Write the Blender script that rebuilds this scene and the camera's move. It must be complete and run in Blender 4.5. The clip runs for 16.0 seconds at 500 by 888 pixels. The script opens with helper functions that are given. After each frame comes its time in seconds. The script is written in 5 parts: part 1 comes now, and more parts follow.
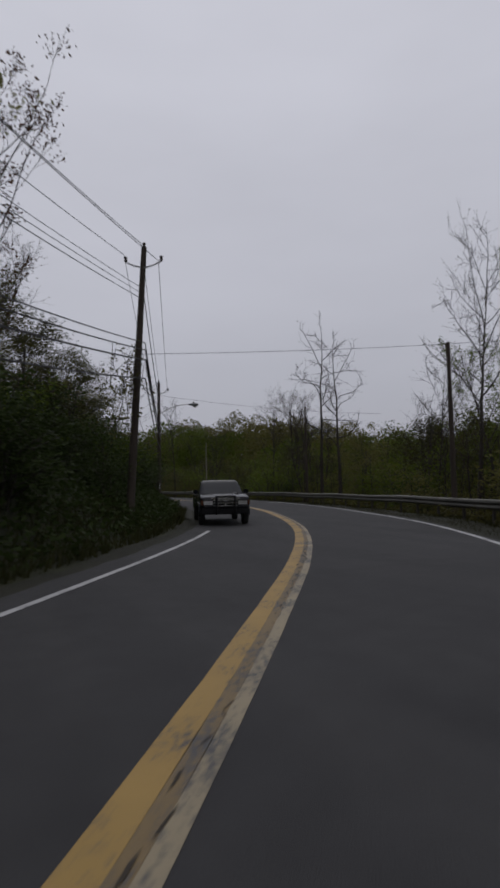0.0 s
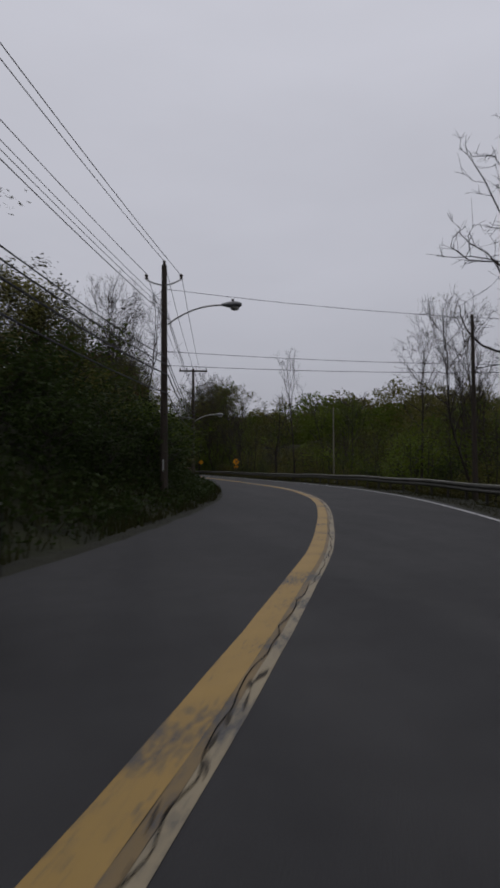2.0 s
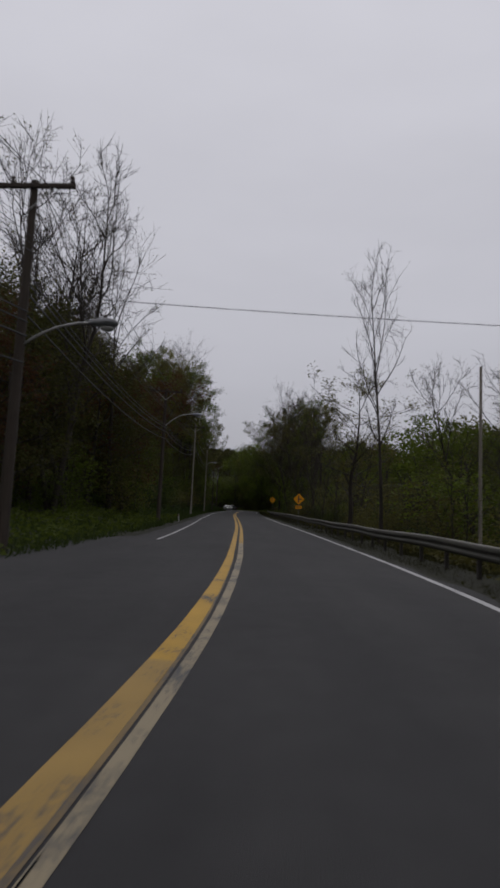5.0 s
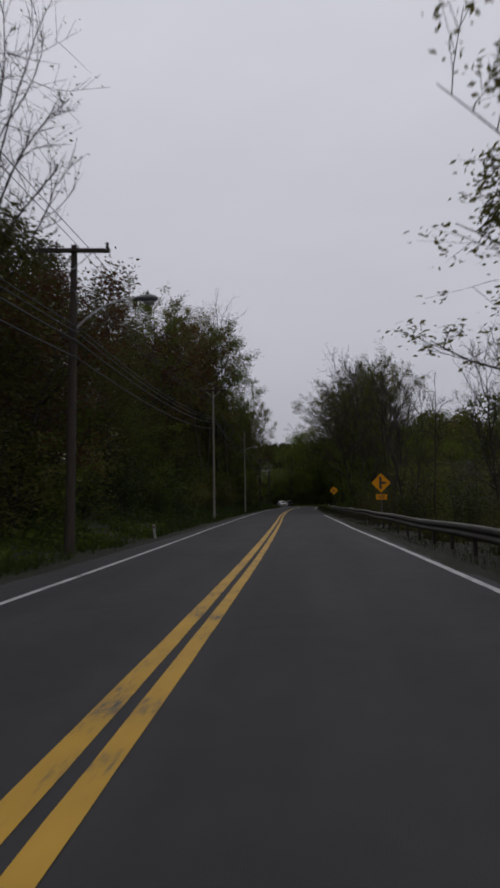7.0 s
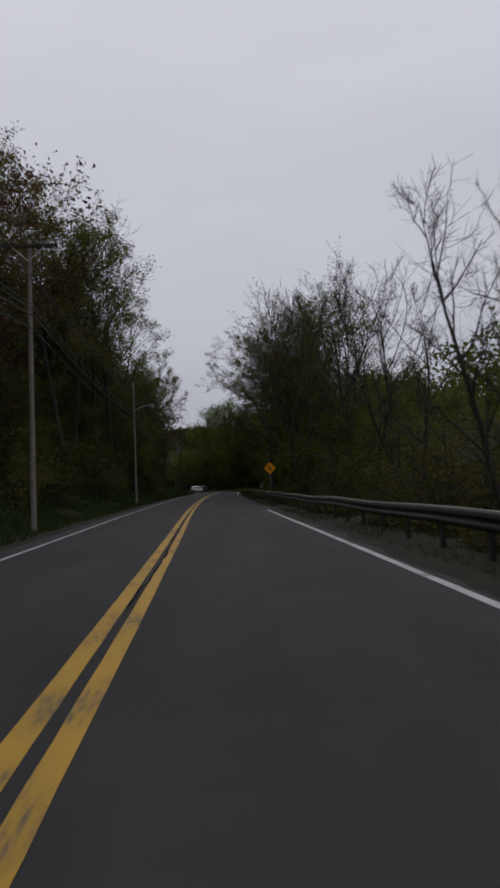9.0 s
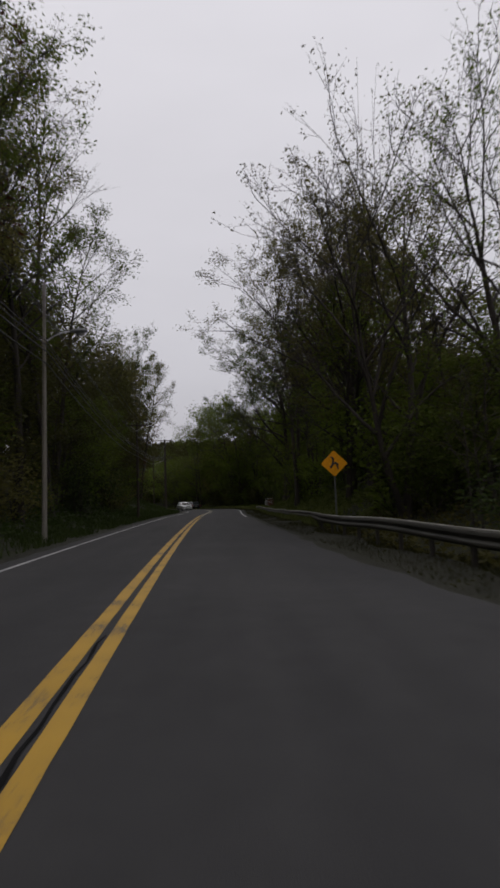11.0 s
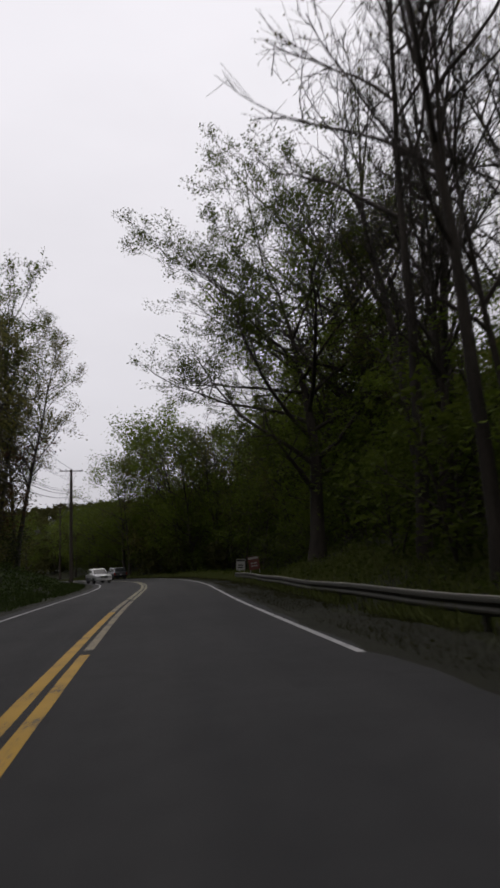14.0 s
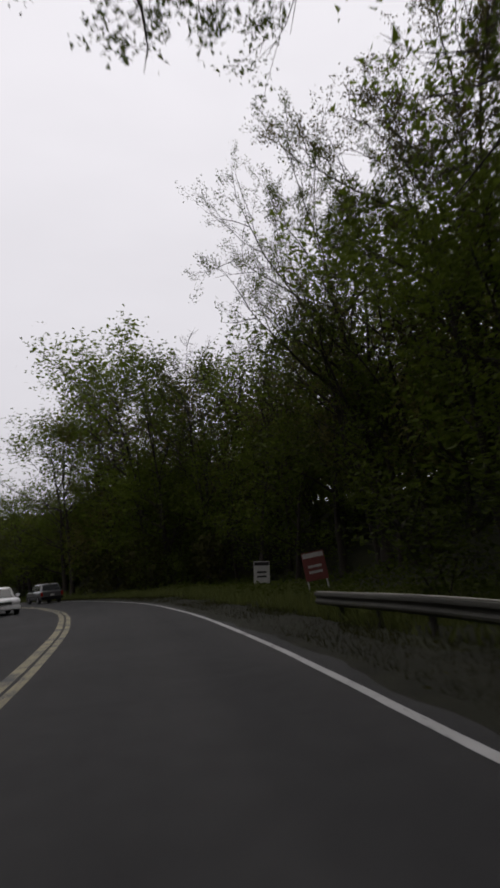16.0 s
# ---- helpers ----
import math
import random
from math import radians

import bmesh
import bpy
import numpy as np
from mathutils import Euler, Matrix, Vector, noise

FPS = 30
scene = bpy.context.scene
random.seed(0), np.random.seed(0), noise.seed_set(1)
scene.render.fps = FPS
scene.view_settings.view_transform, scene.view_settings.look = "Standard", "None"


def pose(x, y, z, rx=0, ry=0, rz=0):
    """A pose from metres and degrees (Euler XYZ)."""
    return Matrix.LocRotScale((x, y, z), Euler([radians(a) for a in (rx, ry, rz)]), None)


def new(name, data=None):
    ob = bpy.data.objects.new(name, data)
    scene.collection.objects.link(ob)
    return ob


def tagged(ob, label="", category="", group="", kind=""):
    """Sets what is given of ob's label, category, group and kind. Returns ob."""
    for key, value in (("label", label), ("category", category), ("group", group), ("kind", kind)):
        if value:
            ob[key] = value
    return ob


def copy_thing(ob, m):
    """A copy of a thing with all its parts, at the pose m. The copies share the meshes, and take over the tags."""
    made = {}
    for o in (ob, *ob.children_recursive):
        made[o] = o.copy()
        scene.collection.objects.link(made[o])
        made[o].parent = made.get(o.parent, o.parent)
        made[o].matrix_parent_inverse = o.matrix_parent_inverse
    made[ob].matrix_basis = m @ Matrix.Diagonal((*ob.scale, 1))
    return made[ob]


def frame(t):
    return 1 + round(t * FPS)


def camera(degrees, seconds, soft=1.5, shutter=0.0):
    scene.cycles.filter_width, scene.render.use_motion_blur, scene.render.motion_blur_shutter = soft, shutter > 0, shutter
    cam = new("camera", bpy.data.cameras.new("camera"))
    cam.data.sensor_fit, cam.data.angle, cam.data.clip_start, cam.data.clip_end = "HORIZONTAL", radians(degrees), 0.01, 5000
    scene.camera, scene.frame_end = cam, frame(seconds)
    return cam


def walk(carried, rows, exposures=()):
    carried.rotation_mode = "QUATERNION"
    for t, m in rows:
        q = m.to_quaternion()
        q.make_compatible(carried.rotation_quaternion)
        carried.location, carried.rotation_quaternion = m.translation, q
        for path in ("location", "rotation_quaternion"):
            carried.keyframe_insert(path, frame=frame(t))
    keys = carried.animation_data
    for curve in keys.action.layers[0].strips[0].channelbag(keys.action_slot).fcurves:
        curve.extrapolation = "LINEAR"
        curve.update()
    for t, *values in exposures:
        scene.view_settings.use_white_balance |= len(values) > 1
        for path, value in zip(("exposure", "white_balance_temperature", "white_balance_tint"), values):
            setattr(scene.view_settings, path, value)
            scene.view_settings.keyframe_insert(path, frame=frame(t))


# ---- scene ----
# ---- camera: seconds, place, tilt, roll and heading in degrees ----
cam = camera(46.99, 16.0, soft=3.0, shutter=0.25)
PATH = [
    (0.0, -22.532, -0.000, 1.359, 94.17, 1.01, -27.98),
    (0.5, -19.127, 3.888, 1.363, 93.25, -0.42, -24.11),
    (1.0, -16.034, 8.055, 1.339, 93.05, -0.78, -19.59),
    (1.5, -13.150, 12.519, 1.343, 92.01, -0.68, -14.98),
    (2.0, -10.447, 17.384, 1.346, 92.37, 0.24, -11.16),
    (2.5, -8.269, 22.484, 1.342, 94.33, 0.23, -8.27),
    (3.0, -6.106, 27.593, 1.338, 95.36, -0.90, -5.28),
    (3.2, -5.245, 29.633, 1.343, 95.10, -1.73, -3.87),
    (5.3, -0.133, 52.215, 1.360, 96.30, -2.17, 0.98),
    (5.5, -0.002, 54.472, 1.363, 96.31, -0.89, 2.57),
    (6.0, 0.241, 60.153, 1.352, 95.53, 0.15, 4.08),
    (6.5, 0.485, 65.901, 1.361, 95.86, 0.94, 5.60),
    (7.0, 0.440, 71.795, 1.352, 95.78, 0.89, 5.65),
    (7.5, 0.458, 77.854, 1.351, 94.42, 1.27, -2.96),
    (8.0, 0.307, 84.081, 1.367, 93.37, 0.91, -3.78),
    (8.5, 0.043, 90.552, 1.352, 93.82, 1.10, -2.86),
    (8.7, -0.065, 93.197, 1.349, 93.91, 2.38, -2.62),
    (10.8, -0.957, 121.157, 1.350, 95.38, 1.96, -3.74),
    (11.0, -0.961, 123.802, 1.341, 95.62, 2.13, -3.67),
    (11.5, -0.924, 130.445, 1.362, 96.48, 2.97, -4.24),
    (12.0, -0.957, 137.240, 1.364, 99.06, 4.47, -4.04),
    (12.5, -1.101, 144.045, 1.349, 98.67, 4.16, -5.19),
    (13.0, -1.235, 150.843, 1.350, 99.17, 3.95, -8.20),
    (13.5, -1.229, 157.640, 1.341, 100.33, 3.40, -8.72),
    (14.0, -1.272, 164.503, 1.341, 101.45, 3.59, -10.52),
    (14.5, -1.063, 171.474, 1.332, 100.64, 2.96, -9.70),
    (15.0, -0.754, 178.566, 1.371, 100.64, 3.85, -11.41),
    (15.5, -0.596, 185.652, 1.359, 100.43, 2.69, -11.77),
    (16.0, -0.138, 192.701, 1.357, 101.93, 5.55, -14.29),
]
EXPOSURE = [(0.0, -0.06, 6300, 12), (3.0, -0.08, 6330, 12), (5.5, 0.0, 6450, 12), (8.5, 0.0, 6280, 12), (11.0, 0.24, 6620, 12), (13.0, 0.36, 6560, 12), (15.0, 0.60, 6800, 12), (16.0, 0.48, 6700, 12)]
walk(cam, [(t, Matrix.Translation((x, y, z)) @ pose(0, 0, 0, rx, 0, rz) @ pose(0, 0, 0, 0, 0, -ro)) for t, x, y, z, rx, ro, rz in PATH], EXPOSURE)

# ---- light: an overcast sky and a broad, weak sun behind the cloud ----
world = bpy.data.worlds.new("overcast_sky")
scene.world = world
world.use_nodes = True
wn, wl = world.node_tree.nodes, world.node_tree.links
wn.clear()
w_out = wn.new("ShaderNodeOutputWorld")
w_bg = wn.new("ShaderNodeBackground")
w_sky = wn.new("ShaderNodeTexSky")
w_sky.sky_type = "NISHITA"
w_sky.sun_disc = False
w_sky.sun_elevation, w_sky.sun_rotation = radians(52), radians(200)
w_sky.dust_density, w_sky.air_density, w_sky.ozone_density = 6.0, 1.0, 1.0
w_dim = wn.new("ShaderNodeVectorMath")
w_dim.operation = "SCALE"
w_dim.inputs["Scale"].default_value = 0.06
w_co = wn.new("ShaderNodeTexCoord")
w_sep = wn.new("ShaderNodeSeparateXYZ")
w_ramp = wn.new("ShaderNodeValToRGB")
w_ramp.color_ramp.elements[0].position, w_ramp.color_ramp.elements[0].color = 0.0, (0.40, 0.40, 0.435, 1)
w_ramp.color_ramp.elements[1].position, w_ramp.color_ramp.elements[1].color = 0.75, (0.68, 0.68, 0.725, 1)
w_mid = w_ramp.color_ramp.elements.new(0.3)
w_mid.color = (0.56, 0.56, 0.60, 1)
w_noise = wn.new("ShaderNodeTexNoise")
w_noise.inputs["Scale"].default_value = 2.2
w_noise.inputs["Detail"].default_value = 4.0
w_stretch = wn.new("ShaderNodeMapping")
w_stretch.inputs["Scale"].default_value = (1.0, 1.0, 3.0)
w_var = wn.new("ShaderNodeMapRange")
w_var.inputs["From Min"].default_value, w_var.inputs["From Max"].default_value = 0.25, 0.75
w_var.inputs["To Min"].default_value, w_var.inputs["To Max"].default_value = 0.95, 1.05
w_mul = wn.new("ShaderNodeVectorMath")
w_mul.operation = "SCALE"
w_mix = wn.new("ShaderNodeMix")
w_mix.data_type = "RGBA"
w_mix.inputs[0].default_value = 0.88
wl.new(w_co.outputs["Generated"], w_sep.inputs[0])
wl.new(w_sep.outputs["Z"], w_ramp.inputs["Fac"])
wl.new(w_co.outputs["Generated"], w_stretch.inputs["Vector"])
wl.new(w_stretch.outputs["Vector"], w_noise.inputs["Vector"])
wl.new(w_noise.outputs["Fac"], w_var.inputs["Value"])
wl.new(w_ramp.outputs["Color"], w_mul.inputs[0])
wl.new(w_var.outputs["Result"], w_mul.inputs["Scale"])
wl.new(w_sky.outputs["Color"], w_dim.inputs[0])
wl.new(w_dim.outputs["Vector"], w_mix.inputs[6])
wl.new(w_mul.outputs["Vector"], w_mix.inputs[7])
wl.new(w_mix.outputs[2], w_bg.inputs["Color"])
w_bg.inputs["Strength"].default_value = 1.0
wl.new(w_bg.outputs[0], w_out.inputs[0])
sun = new("sun", bpy.data.lights.new("sun", "SUN"))
sun.data.energy, sun.data.angle, sun.data.color = 0.35, radians(40), (1.0, 0.97, 0.93)
sun.matrix_world = pose(0, 0, 40, 38, 0, 160)


# ---- materials ----
def material(name, rough=0.8, metal=0.0):
    m = bpy.data.materials.new(name)
    m.use_nodes = True
    b = m.node_tree.nodes["Principled BSDF"]
    b.inputs["Roughness"].default_value, b.inputs["Metallic"].default_value = rough, metal
    return m, m.node_tree.nodes, m.node_tree.links, b


def noise_tex(n, l, scale, detail=4.0, stretch=(1, 1, 1), where="Object"):
    co, mp, tx = n.new("ShaderNodeTexCoord"), n.new("ShaderNodeMapping"), n.new("ShaderNodeTexNoise")
    mp.inputs["Scale"].default_value = stretch
    tx.inputs["Scale"].default_value, tx.inputs["Detail"].default_value = scale, detail
    l.new(co.outputs[where], mp.inputs["Vector"])
    l.new(mp.outputs["Vector"], tx.inputs["Vector"])
    return tx


def ramp(n, l, source, *stops):
    r = n.new("ShaderNodeValToRGB")
    for i, (at, col) in enumerate(stops):
        e = r.color_ramp.elements[i] if i < 2 else r.color_ramp.elements.new(at)
        e.position, e.color = at, (*col, 1)
    l.new(source, r.inputs["Fac"])
    return r


def mix(n, l, kind, fac, a, b):
    m = n.new("ShaderNodeMix")
    m.data_type, m.blend_type = "RGBA", kind
    for socket, v in ((m.inputs[0], fac), (m.inputs[6], a), (m.inputs[7], b)):
        if hasattr(v, "is_output"):
            l.new(v, socket)
        else:
            socket.default_value = v if isinstance(v, float) else (*v, 1)
    return m.outputs[2]


def bump(n, l, b, height, strength, distance=0.02):
    k = n.new("ShaderNodeBump")
    k.inputs["Strength"].default_value, k.inputs["Distance"].default_value = strength, distance
    l.new(height, k.inputs["Height"])
    l.new(k.outputs["Normal"], b.inputs["Normal"])


def surface(name, dark, light, scale, rough=0.85, metal=0.0, fine=60.0, relief=0.3, stretch=(1, 1, 1), distance=0.02, gloss=0.3):
    """A material with large stains and a fine grain between two colours."""
    m, n, l, b = material(name, rough, metal)
    b.inputs["Specular IOR Level"].default_value = gloss
    big, small = noise_tex(n, l, scale, 5.0, stretch), noise_tex(n, l, fine, 3.0, stretch)
    r = ramp(n, l, big.outputs["Fac"], (0.3, dark), (0.7, light))
    g = ramp(n, l, small.outputs["Fac"], (0.3, (0.65, 0.65, 0.65)), (0.7, (1.25, 1.25, 1.25)))
    l.new(mix(n, l, "MULTIPLY", 0.8, r.outputs["Color"], g.outputs["Color"]), b.inputs["Base Color"])
    bump(n, l, b, small.outputs["Fac"], relief, distance)
    return m


def foliage(name, a, b_col, thin=0.47):
    """Leaves: colour varies from plant to plant and from leaf to leaf; some light passes through."""
    m, n, l, b = material(name, 0.6)
    info, geo = n.new("ShaderNodeObjectInfo"), n.new("ShaderNodeNewGeometry")
    a, b_col = [tuple(p * u + q * (1 - u) for p, q in zip(a, b_col)) for u in (.75, .25)]
    tone = mix(n, l, "MIX", geo.outputs["Random Per Island"], a, b_col)
    vary = ramp(n, l, info.outputs["Random"], (0.0, (0.65, 0.62, 0.60)), (1.0, (1.25, 1.25, 1.1)))
    col = mix(n, l, "MULTIPLY", 1.0, tone, vary.outputs["Color"])
    l.new(col, b.inputs["Base Color"])
    b.inputs["Specular IOR Level"].default_value = 0.08
    tr, ad = n.new("ShaderNodeBsdfTranslucent"), n.new("ShaderNodeMixShader")
    l.new(col, tr.inputs["Color"])
    ad.inputs[0].default_value = thin
    l.new(b.outputs[0], ad.inputs[1])
    l.new(tr.outputs[0], ad.inputs[2])
    l.new(ad.outputs[0], n["Material Output"].inputs["Surface"])
    return m


def plain(name, col, rough=0.5, metal=0.0, coat=0.0):
    m, n, l, b = material(name, rough, metal)
    t = noise_tex(n, l, 9.0, 4.0)
    r = ramp(n, l, t.outputs["Fac"], (0.3, tuple(c * 0.85 for c in col)), (0.7, tuple(min(c * 1.1, 1) for c in col)))
    l.new(r.outputs["Color"], b.inputs["Base Color"])
    b.inputs["Coat Weight"].default_value = coat
    return m


def paint_on_road(name, col, worn, asphalt=(0.05, 0.05, 0.052)):
    """Road paint that has worn through to the asphalt in flecks."""
    m, n, l, b = material(name, 0.7)
    t1, t2 = noise_tex(n, l, 1.3, 6.0), noise_tex(n, l, 22.0, 5.0)
    add = n.new("ShaderNodeMath")
    add.operation = "ADD"
    l.new(t1.outputs["Fac"], add.inputs[0])
    l.new(t2.outputs["Fac"], add.inputs[1])
    r = ramp(n, l, add.outputs[0], (max(0.0, worn - 0.05), (0, 0, 0)), (worn + 0.09, (1, 1, 1)))
    grime = ramp(n, l, t1.outputs["Fac"], (0.3, tuple(c * 0.75 for c in col)), (0.7, col))
    l.new(mix(n, l, "MIX", r.outputs["Color"], asphalt, grime.outputs["Color"]), b.inputs["Base Color"])
    bump(n, l, b, t2.outputs["Fac"], 0.3, 0.01)
    return m


ASPHALT = surface("asphalt", (0.033, 0.033, 0.034), (0.042, 0.042, 0.043), 0.35, 0.88, 0, 110, 0.6, (1, 1, 1), 0.01, 0.25)
_n, _l = ASPHALT.node_tree.nodes, ASPHALT.node_tree.links
_b = _n["Principled BSDF"]
_old = _b.inputs["Base Color"].links[0].from_socket
_wear = ramp(_n, _l, noise_tex(_n, _l, 1.0, 5.0, (1.1, .07, 1)).outputs["Fac"], (0.35, (0.88, 0.88, 0.89)), (0.65, (1.12, 1.11, 1.10)))
_spot = ramp(_n, _l, noise_tex(_n, _l, 2.6, 6.0).outputs["Fac"], (0.38, (0.93, 0.93, 0.93)), (0.62, (1.05, 1.05, 1.05)))
_l.new(mix(_n, _l, "MULTIPLY", 1.0, mix(_n, _l, "MULTIPLY", 1.0, _old, _wear.outputs["Color"]), _spot.outputs["Color"]), _b.inputs["Base Color"])
PATCH = surface("asphalt_patch", (0.026, 0.026, 0.027), (0.038, 0.038, 0.039), 2.0, 0.85, 0, 90, 0.5)
CRACK = plain("crack_filler", (0.010, 0.010, 0.010), 0.95)
SEAM = plain("crumbled_seam", (0.034, 0.027, 0.018), 0.95)
CRACK.node_tree.nodes["Principled BSDF"].inputs["Specular IOR Level"].default_value = 0.05
YELLOW_LINE = paint_on_road("yellow_road_paint", (0.43, 0.25, 0.022), 0.82)
YELLOW_DULL = paint_on_road("dull_yellow_road_paint", (0.31, 0.195, 0.048), 0.82)
YELLOW_WORN = paint_on_road("worn_yellow_road_paint", (0.26, 0.215, 0.135), 0.88)
YELLOW_DIRTY = paint_on_road("dirty_yellow_road_paint", (0.17, 0.115, 0.045), 0.90)
YELLOW_PALE = paint_on_road("faded_yellow_road_paint", (0.27, 0.24, 0.14), 0.96)
WHITE_LINE = paint_on_road("white_road_paint", (0.42, 0.42, 0.42), 0.80)
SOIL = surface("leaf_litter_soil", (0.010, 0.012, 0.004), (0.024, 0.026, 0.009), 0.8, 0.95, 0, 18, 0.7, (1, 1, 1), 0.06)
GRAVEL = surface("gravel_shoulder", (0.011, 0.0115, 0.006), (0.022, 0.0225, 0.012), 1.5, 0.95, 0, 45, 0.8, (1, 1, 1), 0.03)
BARK = surface("bark", (0.018, 0.015, 0.012), (0.050, 0.042, 0.035), 2.0, 0.95, 0, 30, 0.8, (1, 1, 0.2), 0.03)
BARK_PALE = surface("pale_bark", (0.06, 0.055, 0.045), (0.15, 0.14, 0.12), 2.0, 0.95, 0, 30, 0.8, (1, 1, 0.2), 0.03)
LEAF_GREEN = foliage("spring_leaves", (0.055, 0.082, 0.013), (0.10, 0.132, 0.022))
LEAF_OLIVE = foliage("olive_leaves", (0.080, 0.078, 0.025), (0.128, 0.122, 0.040))
LEAF_FRESH = foliage("fresh_yellow_green_leaves", (0.072, 0.105, 0.014), (0.125, 0.165, 0.026))
LEAF_RED = foliage("reddish_brown_buds", (0.05, 0.026, 0.014), (0.10, 0.05, 0.025))
# darker brown-green copy of the leaves, with shade put into the colour
LEAF_SHADE = foliage("shaded_brown_green_leaves", (0.036, 0.039, 0.013), (0.068, 0.069, 0.023))
LEAF_DARK = foliage("dark_ivy_leaves", (0.020, 0.034, 0.009), (0.048, 0.070, 0.020), 0.35)
VERGE_GRASS = foliage("dull_verge_grass", (0.020, 0.023, 0.009), (0.042, 0.042, 0.017), 0.35)
BANK_GRASS = foliage("pale_bank_grass", (0.075, 0.09, 0.03), (0.13, 0.15, 0.05), 0.4)
GRASS = foliage("grass_blades", (0.021, 0.036, 0.009), (0.052, 0.074, 0.022), 0.3)
POLE_WOOD = surface("dark_creosoted_pole_wood", (0.028, 0.022, 0.017), (0.06, 0.048, 0.038), 1.2, 0.9, 0, 40, 0.6, (1, 1, 0.06))
POLE_PALE = surface("weathered_grey_pole_wood", (0.14, 0.125, 0.10), (0.24, 0.22, 0.19), 1.2, 0.9, 0, 40, 0.6, (1, 1, 0.06))
STEEL = surface("galvanised_steel", (0.25, 0.25, 0.25), (0.42, 0.42, 0.41), 1.5, 0.55, 0.6, 30, 0.1)
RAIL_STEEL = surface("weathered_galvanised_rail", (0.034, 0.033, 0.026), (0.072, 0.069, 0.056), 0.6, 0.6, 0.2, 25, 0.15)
# far paler than the rail's face: sky light on the top put into the colour
RAIL_EDGE = surface("sky_lit_rail_edge", (0.22, 0.21, 0.18), (0.46, 0.45, 0.40), 0.9, 0.5, 0.2, 25, 0.1)
CABLE = plain("black_cable", (0.012, 0.012, 0.013), 0.7)
PORCELAIN = plain("brown_porcelain", (0.03, 0.02, 0.015), 0.3)
LAMP_GREY = plain("grey_lamp_housing", (0.16, 0.165, 0.17), 0.5, 0.3)
LAMP_GLASS = plain("lamp_lens", (0.30, 0.30, 0.29), 0.2)
SIGN_YELLOW = plain("yellow_sign_sheeting", (0.60, 0.25, 0.004), 0.6)
SIGN_YELLOW.node_tree.nodes["Principled BSDF"].inputs["Specular IOR Level"].default_value = 0.15
SIGN_BLACK = plain("black_sign_paint", (0.012, 0.012, 0.012), 0.5)
SIGN_WHITE = plain("white_board", (0.34, 0.34, 0.33), 0.6)
SIGN_RED = plain("red_board", (0.13, 0.028, 0.024), 0.6)
SIGN_BACK = plain("bare_sign_post_steel", (0.09, 0.095, 0.09), 0.7, 0.2)
RAIL_POST = plain("rusted_post_steel", (0.035, 0.03, 0.026), 0.85, 0.0)


# ---- mesh helpers ----
def mesh_of(name, verts, faces, mat, smooth=False):
    me = bpy.data.meshes.new(name)
    me.from_pydata([tuple(v) for v in verts], [], [tuple(f) for f in faces])
    me.materials.append(mat)
    if smooth:
        me.polygons.foreach_set("use_smooth", [True] * len(me.polygons))
    me.update()
    if smooth:
        me.set_sharp_from_angle(angle=radians(38))
    return me


def part(name, me, parent, label=""):
    ob = new(name, me)
    ob.parent = parent
    if label:
        tagged(ob, label)
    return ob


def thing(name, label, category, group="", kind="", m=None):
    ob = tagged(new(name), label, category, group, kind)
    if m is not None:
        ob.matrix_basis = m
    return ob


def tube(points, radii, sides=6, cap=True):
    """Verts and faces of a round tube along points."""
    pts = [Vector(p) for p in points]
    verts, faces, side = [], [], None
    for i, p in enumerate(pts):
        way = (pts[min(i + 1, len(pts) - 1)] - pts[max(i - 1, 0)]).normalized()
        if side is None:
            side = way.orthogonal().normalized()
        side = (side - way * side.dot(way)).normalized()
        up = way.cross(side)
        r = radii[i] if hasattr(radii, "__len__") else radii
        for k in range(sides):
            a = 2 * math.pi * k / sides
            verts.append(p + side * (math.cos(a) * r) + up * (math.sin(a) * r))
    for i in range(len(pts) - 1):
        for k in range(sides):
            a, b = i * sides + k, i * sides + (k + 1) % sides
            faces.append((a, b, b + sides, a + sides))
    if cap:
        faces.append(tuple(range(sides - 1, -1, -1)))
        faces.append(tuple((len(pts) - 1) * sides + k for k in range(sides)))
    return verts, faces


def join(pieces):
    verts, faces = [], []
    for v, f in pieces:
        o = len(verts)
        verts += v
        faces += [tuple(i + o for i in q) for q in f]
    return verts, faces


def box(x0, x1, y0, y1, z0, z1, bevel=0.0):
    bm = bmesh.new()
    bmesh.ops.create_cube(bm, size=1)
    for v in bm.verts:
        v.co = Vector((x0 + (v.co.x + .5) * (x1 - x0), y0 + (v.co.y + .5) * (y1 - y0), z0 + (v.co.z + .5) * (z1 - z0)))
    if bevel:
        bmesh.ops.bevel(bm, geom=bm.edges[:], offset=bevel, segments=2, affect="EDGES")
    bm.verts.index_update()
    out = [v.co.copy() for v in bm.verts], [tuple(v.index for v in f.verts) for f in bm.faces]
    bm.free()
    return out


def loft(rings, cap=True):
    n = len(rings[0])
    verts = [Vector(p) for r in rings for p in r]
    faces = []
    for i in range(len(rings) - 1):
        for k in range(n):
            a, b = i * n + k, i * n + (k + 1) % n
            faces.append((a, b, b + n, a + n))
    if cap:
        faces.append(tuple(range(n - 1, -1, -1)))
        faces.append(tuple((len(rings) - 1) * n + k for k in range(n)))
    return verts, faces


